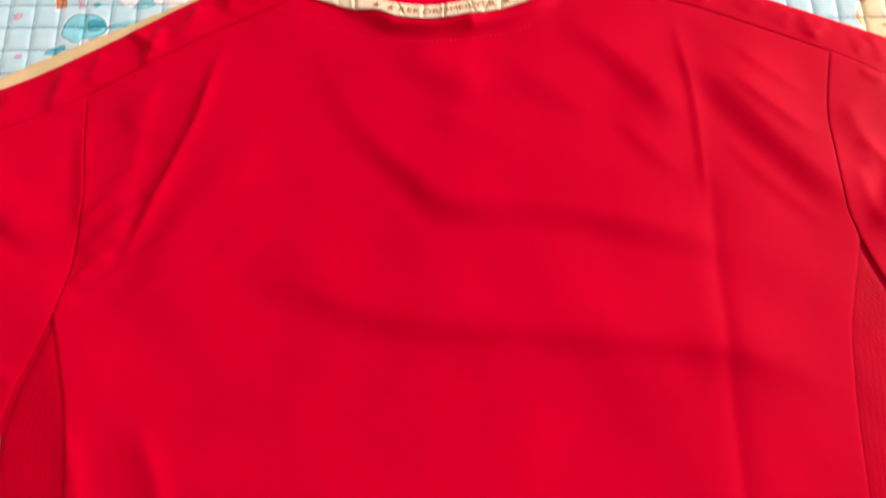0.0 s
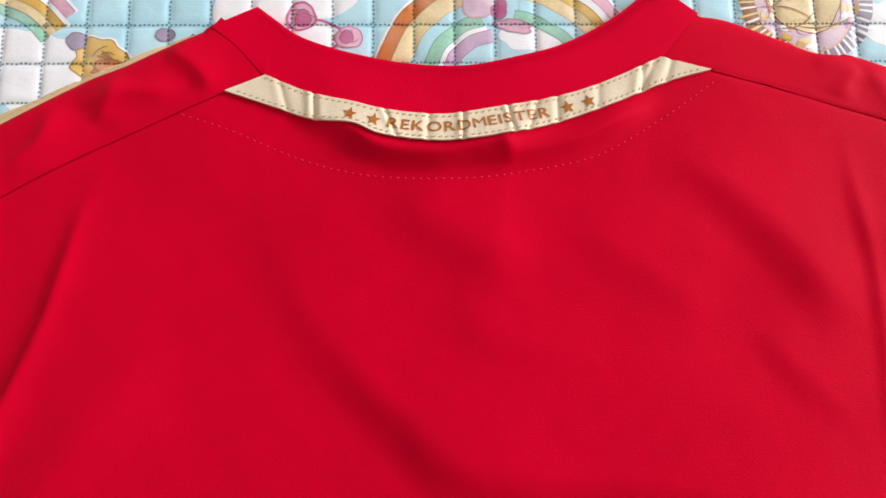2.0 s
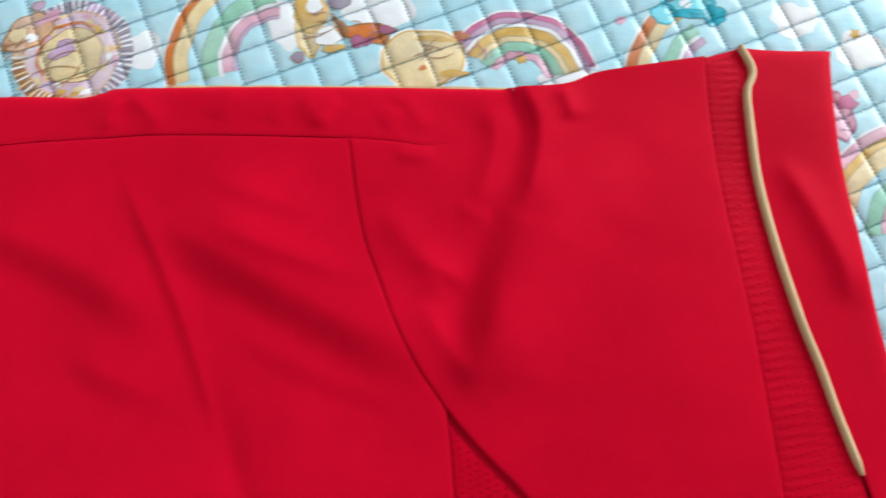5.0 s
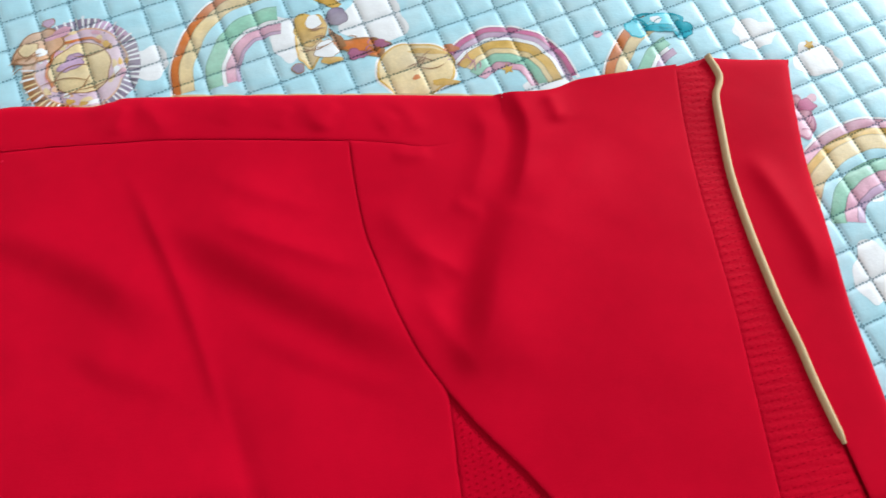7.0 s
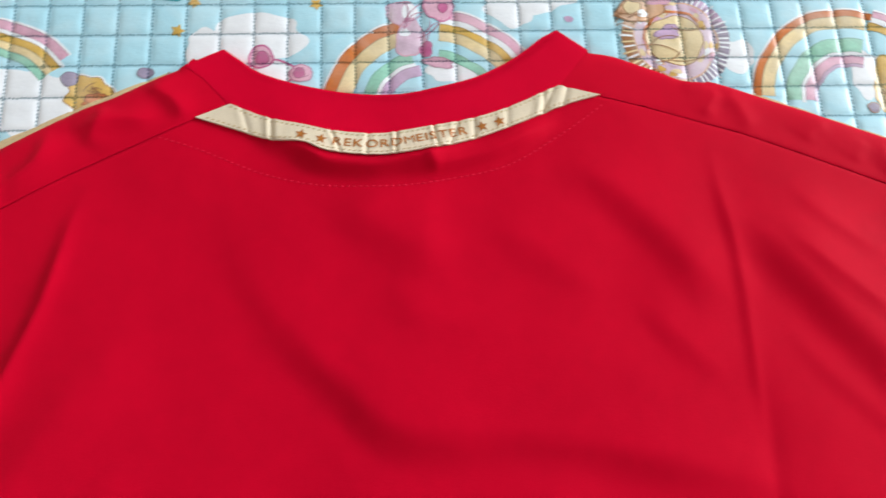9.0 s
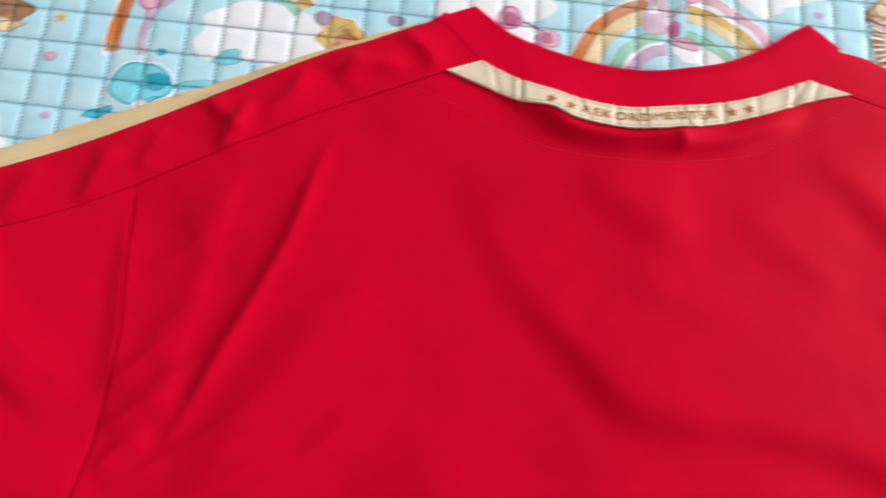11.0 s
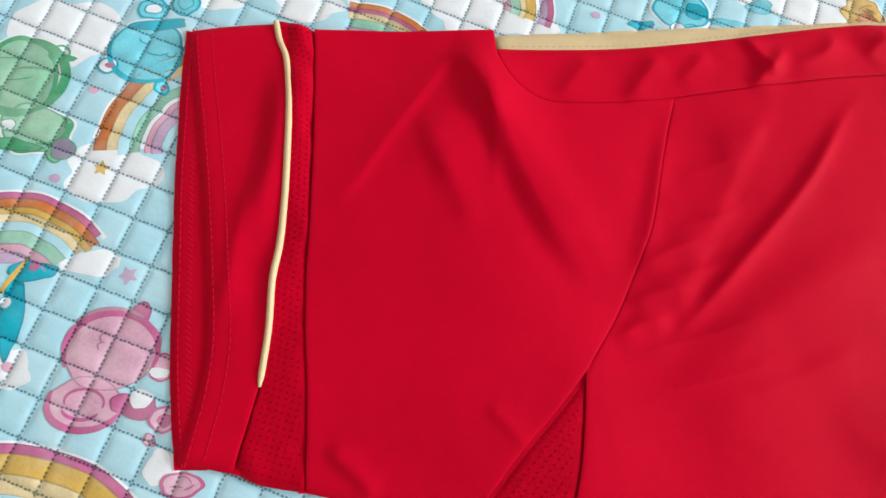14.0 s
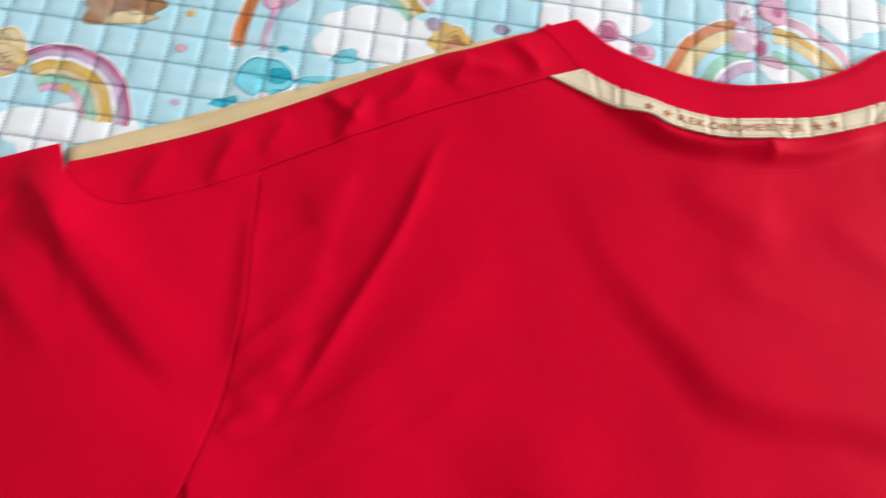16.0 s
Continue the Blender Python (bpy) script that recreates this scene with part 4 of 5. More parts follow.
def drape(name, x, y, wrap, mat, lift, label=""):
    z = quilt(x, y) + lift * 0.6
    rows, cols = x.shape
    v = np.column_stack([x.ravel(), y.ravel(), z.ravel()])
    idx = np.arange(rows * cols).reshape(rows, cols)
    nxt = np.roll(idx, -1, 1) if wrap else idx[:, 1:]
    cur = idx if wrap else idx[:, :-1]
    f = np.column_stack([cur[:-1].ravel(), nxt[:-1].ravel(), nxt[1:].ravel(), cur[1:].ravel()]).tolist()
    return part(name, (v, f), PRINT[mat], mat_thing, label)


def arc(cx, cy, r0, r1, a0, a1, mat, lift, name="rainbow_band"):
    n = max(6, int(abs(radians(a1 - a0)) * r1 / 0.0008))
    m = max(3, int(abs(r1 - r0) / 0.0007) + 1)
    a = np.radians(np.linspace(a0, a1, n))[None, :]
    r = np.linspace(0, 1, m)[:, None]
    wob = 0.0003 * np.sin(a * 7 + cx * 900) + 0.0002 * np.sin(a * 15 + cy * 700)
    rr = r0 + wob + (r1 - r0) * r
    return drape(name, cx + rr * np.cos(a), cy + rr * np.sin(a), False, mat, lift)


def rainbow(cx, cy, r, a0, a1, *bands):
    """Bands from the outside in: colour and width in millimetres; each has a darker wet edge."""
    arc(cx, cy, r - 0.001, r + 0.0011, a0, a1, "cloud", 0.00014, "printed_halo")
    for color, mm in bands:
        if color:
            b0, b1 = a0 + random.uniform(-3, 3), a1 + random.uniform(-3, 3)
            arc(cx, cy, r - mm / 1000, r, b0, b1, color, 0.00022)
            if color not in ("cloud", "sky"):
                arc(cx, cy, r - 0.00045, r, b0, b1, color + "_deep", 0.00030, "printed_outline")
                arc(cx, cy, r - mm / 1000, r - mm / 1000 + 0.0003, b0, b1, color + "_deep", 0.00030, "printed_outline")
        r -= mm / 1000


def blob(cx, cy, rx, ry, turn, fill, line="", wobble=0.06, lift=0.00030, name="printed_shape", k=1.0):
    n = max(20, int(2 * math.pi * max(rx, ry) / 0.0008))
    m = max(4, int(max(rx, ry) / 0.0008))
    a = np.linspace(0, 2 * math.pi, n, endpoint=False)[None, :]
    ph = cx * 531 + cy * 377
    edge = 1 + wobble * (np.sin(3 * a + ph) + 0.6 * np.sin(5 * a + 2.1 * ph) + 0.35 * np.sin(8 * a + ph * 0.7))
    c, s = math.cos(radians(turn)), math.sin(radians(turn))

    def ring(lo, hi, rows):
        t = np.linspace(lo, hi, rows)[:, None] * edge
        u, w = rx * t * np.cos(a), ry * t * np.sin(a)
        return cx + u * c - w * s, cy + u * s + w * c

    if line and min(rx, ry) > 0.009:
        x, y = ring(0.7, 1.0 + 0.0009 / min(rx, ry), 8)
        drape("printed_halo", x, y, True, "cloud", 0.00018)
    x, y = ring(0.001, 1.0, m)
    drape(name, x, y, True, fill, lift)
    if not line and fill not in ("cloud", "sky") and min(rx, ry) > 0.0024:
        line, k = fill + "_deep", 0.5
    if line:
        w = min(0.30, 0.0010 / min(rx, ry)) * k
        x, y = ring(1 - w, 1.0, 4)
        drape("printed_outline", x, y, True, line, lift + 0.00008)


def rim(cx, cy, rx, ry, turn, a0, a1, mat, width, lift=0.0006, even_ends=0.35):
    """A brush stroke along an ellipse's edge, inside it, thickest in its middle."""
    n = max(8, int(abs(radians(a1 - a0)) * max(rx, ry) / 0.0006))
    a = np.radians(np.linspace(a0, a1, n))[None, :]
    full = np.sin(np.linspace(0.04, math.pi - 0.04, n)) ** even_ends
    inward = np.linspace(0, 1, 5)[:, None] * (width * full)[None, :]
    u, w = (rx - inward) * np.cos(a), (ry - inward) * np.sin(a)
    c, q = math.cos(radians(turn)), math.sin(radians(turn))
    drape("printed_outline", cx + u * c - w * q, cy + u * q + w * c, False, mat, lift)


def strokes(cx, cy, rx, ry, turn, mat, count=4, lift=0.0007):
    """Loose pen strokes inside a printed shape."""
    for k in range(count):
        a = radians(turn + random.uniform(-40, 40))
        u, w = rx * random.uniform(-0.55, 0.55), ry * random.uniform(-0.6, 0.6)
        n = 14
        t = np.linspace(-1, 1, n)
        size = min(rx, ry) * random.uniform(0.35, 0.7)
        px, py = size * t, size * random.uniform(-0.5, 0.5) * (1 - t * t)
        c, q = math.cos(a), math.sin(a)
        mx, my = cx + u * c - w * q + px * c - py * q, cy + u * q + w * c + px * q + py * c
        half = 0.00022 * (1 - t ** 4) + 0.00003
        nx, ny = -np.gradient(my), np.gradient(mx)
        m = np.hypot(nx, ny) + 1e-12
        x = np.stack([mx + nx / m * half, mx - nx / m * half])
        y = np.stack([my + ny / m * half, my - ny / m * half])
        drape("pen_stroke", x, y, False, mat, lift)


def cloud(cx, cy, rx, ry, turn):
    blob(cx, cy, rx, ry, turn, "cloud", "", 0.10, 0.00012, "printed_cloud")


def print_star(cx, cy, r, mat):
    ring = star_shape(r, 5, 0.5, random.uniform(0, 6))
    t = np.linspace(0.01, 1, 6)[:, None]
    p = even(np.vstack([ring, ring[:1]]), 61)[:-1]
    drape("printed_star", cx + t * p[None, :, 0], cy + t * p[None, :, 1], True, mat, 0.00032)


for c in ((-0.5325, -0.1331, 0.0250, 0.0185, 23), (-0.4786, -0.1885, 0.0214, 0.0144, 22), (-0.4668, -0.2294, 0.0134, 0.0057, 22), (-0.4773, -0.2835, 0.0104, 0.0084, 21), (-0.3993, -0.2967, 0.0073, 0.0072, 21), (-0.4311, -0.0740, 0.0167, 0.0089, 18), (-0.3576, -0.0461, 0.0167, 0.0128, 18), (-0.3305, -0.0423, 0.0219, 0.0067, 18), (-0.4755, -0.0881, 0.0150, 0.0073, 18), (-0.2072, 0.0322, 0.0281, 0.0165, 9)):
    cloud(*c)
for c in ((-0.0866, 0.0644, 0.0279, 0.0143, 9), (0.0242, 0.0475, 0.0218, 0.0087, 9), (-0.3516, -0.0415, 0.0297, 0.0099, 9), (-0.1868, 0.0309, 0.0219, 0.0181, -1), (-0.1093, 0.0606, 0.0095, 0.0104, 0), (-0.0876, 0.0476, 0.0118, 0.0128, 0), (0.0473, 0.0809, 0.0133, 0.0101, -3), (0.1629, 0.0520, 0.0110, 0.0095, -3), (0.2337, 0.0402, 0.0106, 0.0135, -10), (0.2779, 0.0352, 0.0167, 0.0168, -10)):
    cloud(*c)
for c in ((0.0539, 0.0917, 0.0257, 0.0128, -16), (0.4618, -0.0485, 0.0115, 0.0092, -22), (0.4844, -0.0747, 0.0125, 0.0102, -22), (0.3481, -0.0351, 0.0160, 0.0058, -22), (0.4706, -0.1478, 0.0057, 0.0076, -23), (0.4455, -0.1852, 0.0105, 0.0160, -23), (-0.50, 0.03, 0.03, 0.02, 0), (0.36, 0.05, 0.03, 0.018, 0), (-0.30, 0.075, 0.035, 0.02, 0)):
    cloud(*c)

rainbow(0.0045, 0.0205, 0.0565, 172, 104, ("orange", 6), ("straw", 8), ("sky", 5), ("mint", 6), ("cloud", 2), ("lilac", 6))
rainbow(0.0045, 0.0205, 0.0600, 84, 34, ("rose", 5), ("cloud", 3), ("gold", 4), ("straw", 6), ("sky", 5), ("mint", 5))
rainbow(0.2235, 0.0246, 0.0540, 178, 72, ("orange", 4), ("straw", 7), ("sky", 6), ("mint", 8), ("cloud", 2), ("rose", 5), ("lilac", 2))
rainbow(0.2235, 0.0246, 0.0560, 70, 30, ("rose", 4), ("cloud", 3), ("gold", 5))
rainbow(0.3252, -0.0295, 0.0370, 128, -12, ("pink", 3), ("lilac", 3), ("cloud", 2), ("gold", 5), ("straw", 3), ("mint", 5), ("rose", 4))
rainbow(-0.3542, -0.0380, 0.0395, 122, 0, ("pink", 3), ("lilac", 4), ("cloud", 2), ("gold", 5), ("straw", 3), ("mint", 5), ("rose", 4))
rainbow(-0.3925, -0.1130, 0.0530, 114, 62, ("orange", 3), ("pink", 2), ("straw", 4), ("mint", 5), ("lilac", 5))
rainbow(-0.4436, -0.1620, 0.0510, 205, 118, ("orange", 6), ("straw", 5), ("sky", 5), ("mint", 5), ("cloud", 2), ("rose", 3), ("lilac", 5))
rainbow(-0.4943, -0.2586, 0.0496, 130, 56, ("pink", 3), ("orange", 4), ("gold", 3), ("straw", 4), ("sky", 4), ("mint", 6), ("rose", 4), ("lilac", 5))
rainbow(-0.4349, -0.3877, 0.0827, 124, 64, ("pink", 4), ("gold", 8), ("straw", 8), ("sky", 4), ("mint", 8), ("cloud", 6))
rainbow(0.4200, -0.0685, 0.0525, 165, 100, ("orange", 5), ("straw", 6), ("sky", 5), ("mint", 6), ("cloud", 2), ("lilac", 4))
rainbow(0.4729, -0.1703, 0.0577, 155, 55, ("rose", 5), ("gold", 4), ("straw", 8), ("sky", 5), ("mint", 7), ("rose", 6), ("lilac", 4))
rainbow(-0.2080, 0.0235, 0.0680, 190, 140, ("orange", 7), (None, 8), ("lilac", 4))

rainbow(-0.2214, 0.0176, 0.0610, 142, 95, ("orange", 5), ("straw", 4), ("sky", 3), ("mint", 5), ("cloud", 2), ("lilac", 4))
rainbow(-0.2214, 0.0176, 0.0610, 80, 40, ("rose", 5), ("cloud", 2), ("gold", 4), ("straw", 4), ("mint", 4))
# green, aqua, teal and pink rounded shapes
blob(-0.5401, -0.1621, 0.0192, 0.0208, 23, "leaf", "green", 0.03, k=2.2)
blob(-0.5200, -0.1822, 0.0165, 0.0120, 10, "leaf", "green", 0.07, 0.00026, k=0.8)
blob(-0.5235, -0.1925, 0.0115, 0.0030, 12, "green", "", 0.10, 0.00040)
blob(-0.5060, -0.1880, 0.0056, 0.0060, 20, "leaf", "green", 0.05, 0.00044, k=0.7)
blob(-0.5063, -0.1757, 0.0022, 0.0017, 10, "green", "", 0.10)
blob(-0.5320, -0.1850, 0.0036, 0.0030, 20, "cloud", "green", 0.08, 0.00044, k=0.5)
blob(-0.5236, -0.1447, 0.0042, 0.0018, 10, "green", "", 0.10, 0.00034)
blob(-0.5280, -0.1442, 0.0052, 0.0048, 23, "cloud", "green", 0.03)
blob(-0.4918, -0.1273, 0.0180, 0.0168, 23, "aqua", "teal", 0.03, k=1.2)
blob(-0.4992, -0.1053, 0.0076, 0.0062, 23, "aqua", "teal", 0.05, 0.00026)
blob(-0.4988, -0.1053, 0.0046, 0.0030, 23, "cloud", "teal", 0.06, 0.00038, k=0.6)
blob(-0.4861, -0.0965, 0.0072, 0.0066, 23, "aqua", "teal", 0.05, 0.00026)
blob(-0.4861, -0.0965, 0.0040, 0.0036, 23, "aqua", "teal", 0.06, 0.00038, k=0.5)
blob(-0.4915, -0.1118, 0.0130, 0.0030, 28, "teal", "", 0.10, 0.00042)
blob(-0.4764, -0.1416, 0.0045, 0.0034, -30, "aqua", "teal", 0.08, 0.00042)
blob(-0.5040, -0.1405, 0.0022, 0.0014, 23, "plum", "", 0.08, 0.00052)
blob(-0.4757, -0.1412, 0.0018, 0.0012, 23, "plum", "", 0.08, 0.00052)
blob(-0.5048, -0.1409, 0.0052, 0.0045, 23, "cloud", "teal", 0.03, 0.0004)
blob(-0.4868, -0.2628, 0.0052, 0.0175, 21, "teal", "", 0.08)
blob(-0.4885, -0.2421, 0.0108, 0.0046, 22, "teal", "", 0.08)
blob(-0.4948, -0.2468, 0.0100, 0.0011, 79, "gold", "", 0.05, 0.00044)
blob(-0.4920, -0.2584, 0.0028, 0.0028, 0, "cloud", "teal", 0.04, 0.00044, k=0.5)
blob(-0.4886, -0.2398, 0.0022, 0.0022, 0, "plum", "", 0.05, 0.00044)
blob(-0.4777, -0.2824, 0.0024, 0.0022, 0, "rose", "", 0.05)
# a round pink creature
blob(-0.4363, -0.2412, 0.0042, 0.0048, 21, "pink", "", 0.05, 0.00026)
blob(-0.4176, -0.2592, 0.0060, 0.0062, 21, "rose", "pink", 0.05, 0.00026, k=0.8)
blob(-0.4178, -0.2618, 0.0046, 0.0022, 15, "cloud", "", 0.08, 0.00040)
blob(-0.4408, -0.2850, 0.0158, 0.0116, 21, "rose", "", 0.03, 0.00028)
blob(-0.4410, -0.2603, 0.0206, 0.0172, 22, "rose", "", 0.03, 0.00036)
rim(-0.4408, -0.2850, 0.0162, 0.0120, 21, 150, 345, "pink", 0.0030, 0.00052)
rim(-0.4410, -0.2603, 0.0209, 0.0175, 22, -28, 205, "pink", 0.0032, 0.00054)
rim(-0.4440, -0.2555, 0.0180, 0.0130, 22, 40, 150, "rose_deep", 0.0016, 0.00064)
rim(-0.4410, -0.2838, 0.0086, 0.0058, 15, -20, 200, "pink", 0.0012, 0.00054)
rim(-0.4412, -0.2872, 0.0080, 0.0050, 15, 190, 350, "pink", 0.0016, 0.00054)
rim(-0.4460, -0.2566, 0.0020, 0.0020, 60, 20, 200, "plum", 0.0005, 0.00070, 0.2)
rim(-0.4450, -0.2604, 0.0020, 0.0020, 60, 20, 200, "plum", 0.0005, 0.00070, 0.2)
blob(-0.4212, -0.2778, 0.0100, 0.0056, 12, "pink", "", 0.08, 0.00044)
blob(-0.4200, -0.2743, 0.0050, 0.0040, 15, "cloud", "", 0.06, 0.00060)
blob(-0.4074, -0.2787, 0.0060, 0.0056, 21, "rose", "pink", 0.04, 0.00056)
blob(-0.4068, -0.2790, 0.0030, 0.0028, 21, "pink", "", 0.06, 0.00070)
blob(-0.4090, -0.2884, 0.0030, 0.0024, -30, "rose", "pink", 0.12, 0.00044, k=0.6)
# brush shading on the green and aqua ones
rim(-0.5372, -0.1603, 0.0208, 0.0196, 22, -75, 95, "green", 0.0046, 0.00050)
rim(-0.5372, -0.1603, 0.0208, 0.0196, 22, 230, 300, "green", 0.0026, 0.00050)
rim(-0.5330, -0.1620, 0.0150, 0.0080, 22, 25, 120, "leaf_deep", 0.0014, 0.00058)
rim(-0.5160, -0.1800, 0.0112, 0.0086, 10, -100, 60, "green", 0.0022, 0.00050)
blob(-0.5036, -0.1864, 0.0058, 0.0056, 20, "grey", "green", 0.05, 0.00062, k=0.6)
rim(-0.4918, -0.1273, 0.0183, 0.0171, 23, 150, 300, "teal", 0.0024, 0.00050)
rim(-0.4951, -0.1216, 0.0026, 0.0024, 10, 180, 360, "teal_deep", 0.0005, 0.00060, 0.2)
rim(-0.4805, -0.1237, 0.0026, 0.0024, 30, 180, 360, "teal_deep", 0.0005, 0.00060, 0.2)
rim(-0.4868, -0.1240, 0.0062, 0.0036, 20, 190, 330, "teal_deep", 0.0005, 0.00060, 0.2)
blob(-0.3888, -0.2999, 0.0092, 0.0054, 21, "rose", "pink", 0.05)
blob(-0.4484, -0.0540, 0.0099, 0.0076, 18, "rose", "pink", 0.10)
blob(-0.2550, -0.0010, 0.0150, 0.0112, 9, "aqua", "teal", 0.04, k=1.0)
blob(-0.2472, 0.0009, 0.0058, 0.0046, 9, "teal", "", 0.10, 0.00040)
blob(-0.2716, -0.0175, 0.0070, 0.0026, 20, "teal", "", 0.12, 0.00034)
blob(-0.2484, 0.0168, 0.0026, 0.0020, 0, "teal", "", 0.12, 0.00034)
blob(-0.2162, 0.0173, 0.0070, 0.0042, 20, "aqua", "", 0.12, 0.00022)
blob(-0.2534, -0.0122, 0.0040, 0.0036, 0, "cloud", "teal", 0.05, 0.00044, k=0.5)
blob(-0.2283, 0.0012, 0.0114, 0.0026, 9, "aqua", "", 0.08, 0.00026)
blob(0.4041, -0.0221, 0.0060, 0.0061, -22, "aqua", "teal", 0.08, 0.00034, k=0.8)
blob(0.4166, -0.0272, 0.0107, 0.0025, -22, "teal", "", 0.08, 0.00040, k=1.0)
blob(0.4269, -0.0320, 0.0057, 0.0057, -22, "teal", "", 0.08, 0.00034, k=1.0)
blob(0.4177, -0.0219, 0.0136, 0.0048, -22, "aqua", "teal", 0.06, 0.00030, k=0.8)
blob(0.4164, -0.0213, 0.0031, 0.0022, -22, "cloud", "", 0.06, 0.00046, k=1.0)
blob(0.4155, -0.2404, 0.0033, 0.0070, -23, "teal", "", 0.08)
# straw, gold and brown shapes
blob(-0.1641, 0.0362, 0.0116, 0.0091, -1, "gold", "brown", 0.12, k=0.4)
blob(-0.1610, 0.0330, 0.0060, 0.0030, 20, "orange", "", 0.15, 0.0004)
blob(-0.1736, 0.0440, 0.0042, 0.0041, 0, "grey", "", 0.05, 0.0004)
blob(-0.1373, 0.0467, 0.0042, 0.0031, 0, "grey", "", 0.05, 0.0004)
blob(-0.3876, -0.0074, 0.0127, 0.0139, 9, "straw", "gold", 0.04)
blob(-0.3357, 0.0288, 0.0201, 0.0118, 10, "brown", "", 0.14)
blob(-0.3300, 0.0220, 0.0130, 0.0040, 10, "straw", "", 0.14, 0.0004)
blob(0.2450, 0.0411, 0.0086, 0.0100, -10, "gold", "", 0.10)
blob(0.2408, 0.0299, 0.0074, 0.0101, -10, "straw", "gold", 0.12, 0.00027)
blob(0.2480, 0.0440, 0.0040, 0.0045, -10, "cloud", "", 0.05, 0.0004)
blob(0.2603, 0.0429, 0.0059, 0.0055, -10, "grey", "", 0.06, 0.00034)
blob(0.2664, 0.0214, 0.0146, 0.0052, -25, "orange", "brown", 0.16)
blob(0.2620, 0.0180, 0.0050, 0.0030, -25, "plum", "", 0.16, 0.0004)
blob(0.2866, -0.0016, 0.0203, 0.0159, -16, "straw", "gold", 0.04)
blob(0.2317, 0.0211, 0.0034, 0.0030, -10, "grey", "brown", 0.06, k=0.5)
blob(0.2486, 0.0262, 0.0062, 0.0054, -10, "cloud", "brown", 0.10, 0.00040, k=0.3)
blob(0.2490, 0.0195, 0.0058, 0.0018, -12, "gold", "", 0.10, 0.00046)
blob(0.2560, 0.0300, 0.0022, 0.0070, 15, "brown", "", 0.14, 0.00046)
blob(0.2755, 0.0194, 0.0040, 0.0022, -20, "plum", "", 0.20, 0.00046)
blob(0.3079, 0.0035, 0.0040, 0.0022, -30, "orange", "", 0.16, 0.00046)
blob(0.2960, 0.0060, 0.0100, 0.0016, -25, "gold", "", 0.12, 0.00046)
blob(0.2850, -0.0060, 0.0020, 0.0014, 10, "orange", "", 0.10, 0.00046)
blob(0.2975, -0.0140, 0.0070, 0.0018, -20, "gold", "", 0.12, 0.00046)
# brown and lilac animal at the mat's window side
blob(0.3330, 0.0440, 0.0225, 0.0120, -12, "mauve", "plum", 0.08, 0.00026, k=0.4)
blob(0.3520, 0.0390, 0.0090, 0.0085, -14, "peach", "brown", 0.12, 0.00034, k=0.5)
blob(0.3310, 0.0450, 0.0085, 0.0075, -10, "straw", "", 0.08, 0.00040)
blob(0.3360, 0.0452, 0.0032, 0.0044, -10, "cloud", "", 0.08, 0.00052)
blob(0.3250, 0.0374, 0.0062, 0.0015, -12, "brown", "", 0.16, 0.00056)
blob(0.3340, 0.0336, 0.0110, 0.0030, -14, "lilac", "", 0.14, 0.00048)
blob(0.3455, 0.0312, 0.0056, 0.0034, -20, "orange", "brown", 0.16, 0.00054, k=0.5)
blob(0.3590, 0.0375, 0.0060, 0.0018, -14, "orange", "", 0.16, 0.00054)
blob(0.3540, 0.0290, 0.0046, 0.0036, -30, "straw", "", 0.12, 0.00044)
blob(0.3492, 0.0232, 0.0048, 0.0030, -25, "mauve", "brown", 0.12, 0.00040, k=0.4)
blob(0.3105, 0.0440, 0.0048, 0.0052, -10, "straw", "", 0.12, 0.00040)
# pink shapes beside the collar
blob(-0.0758, 0.0462, 0.0141, 0.0072, -1, "cloud", "pink", 0.05, 0.00024)
blob(-0.0812, 0.0547, 0.0064, 0.0067, 0, "rose", "pink", 0.05, 0.00036)
blob(-0.0805, 0.0540, 0.0036, 0.0040, 0, "pink", "", 0.05, 0.00048)
blob(-0.0612, 0.0453, 0.0061, 0.0051, -1, "rose", "plum", 0.05, 0.00036, k=0.5)
blob(-0.0620, 0.0453, 0.0030, 0.0032, 0, "pink", "", 0.05, 0.00048)
blob(-0.0100, 0.0790, 0.0082, 0.0075, -10, "mauve", "rose", 0.07, 0.00034, k=0.6)
blob(-0.0059, 0.0798, 0.0042, 0.0045, -10, "cloud", "", 0.06, 0.00046, k=1.0)
blob(0.0095, 0.0824, 0.0082, 0.0084, -10, "rose", "pink", 0.08, 0.00036, k=0.6)
blob(0.0115, 0.0820, 0.0027, 0.0033, -10, "pink", "", 0.06, 0.00050, k=1.0)
blob(-0.0060, 0.0641, 0.0075, 0.0111, -10, "mauve", "rose", 0.06, 0.00040, k=0.6)
blob(-0.0086, 0.0676, 0.0029, 0.0024, -10, "cloud", "", 0.06, 0.00052, k=1.0)
blob(0.0021, 0.0578, 0.0034, 0.0047, -10, "pink", "plum", 0.08, 0.00056, k=0.6)
blob(0.0082, 0.0502, 0.0080, 0.0032, -10, "rose", "", 0.10, 0.00036, k=1.0)
blob(0.4556, -0.1013, 0.0085, 0.0126, -23, "rose", "plum", 0.12)
blob(0.4640, -0.0960, 0.0050, 0.0036, -23, "pink", "", 0.12, 0.0004)
blob(-0.2730, 0.0650, 0.0035, 0.0042, -1, "rose", "pink", 0.06, 0.00036, k=1.0)
blob(-0.2595, 0.0435, 0.0045, 0.0049, -1, "rose", "pink", 0.06, 0.00036, k=1.0)
blob(-0.2681, 0.0526, 0.0087, 0.0083, -1, "rose", "", 0.12, 0.00020, k=1.0)
blob(-0.1289, 0.0939, 0.0090, 0.0066, -5, "teal", "", 0.10, 0.00036, k=1.0)
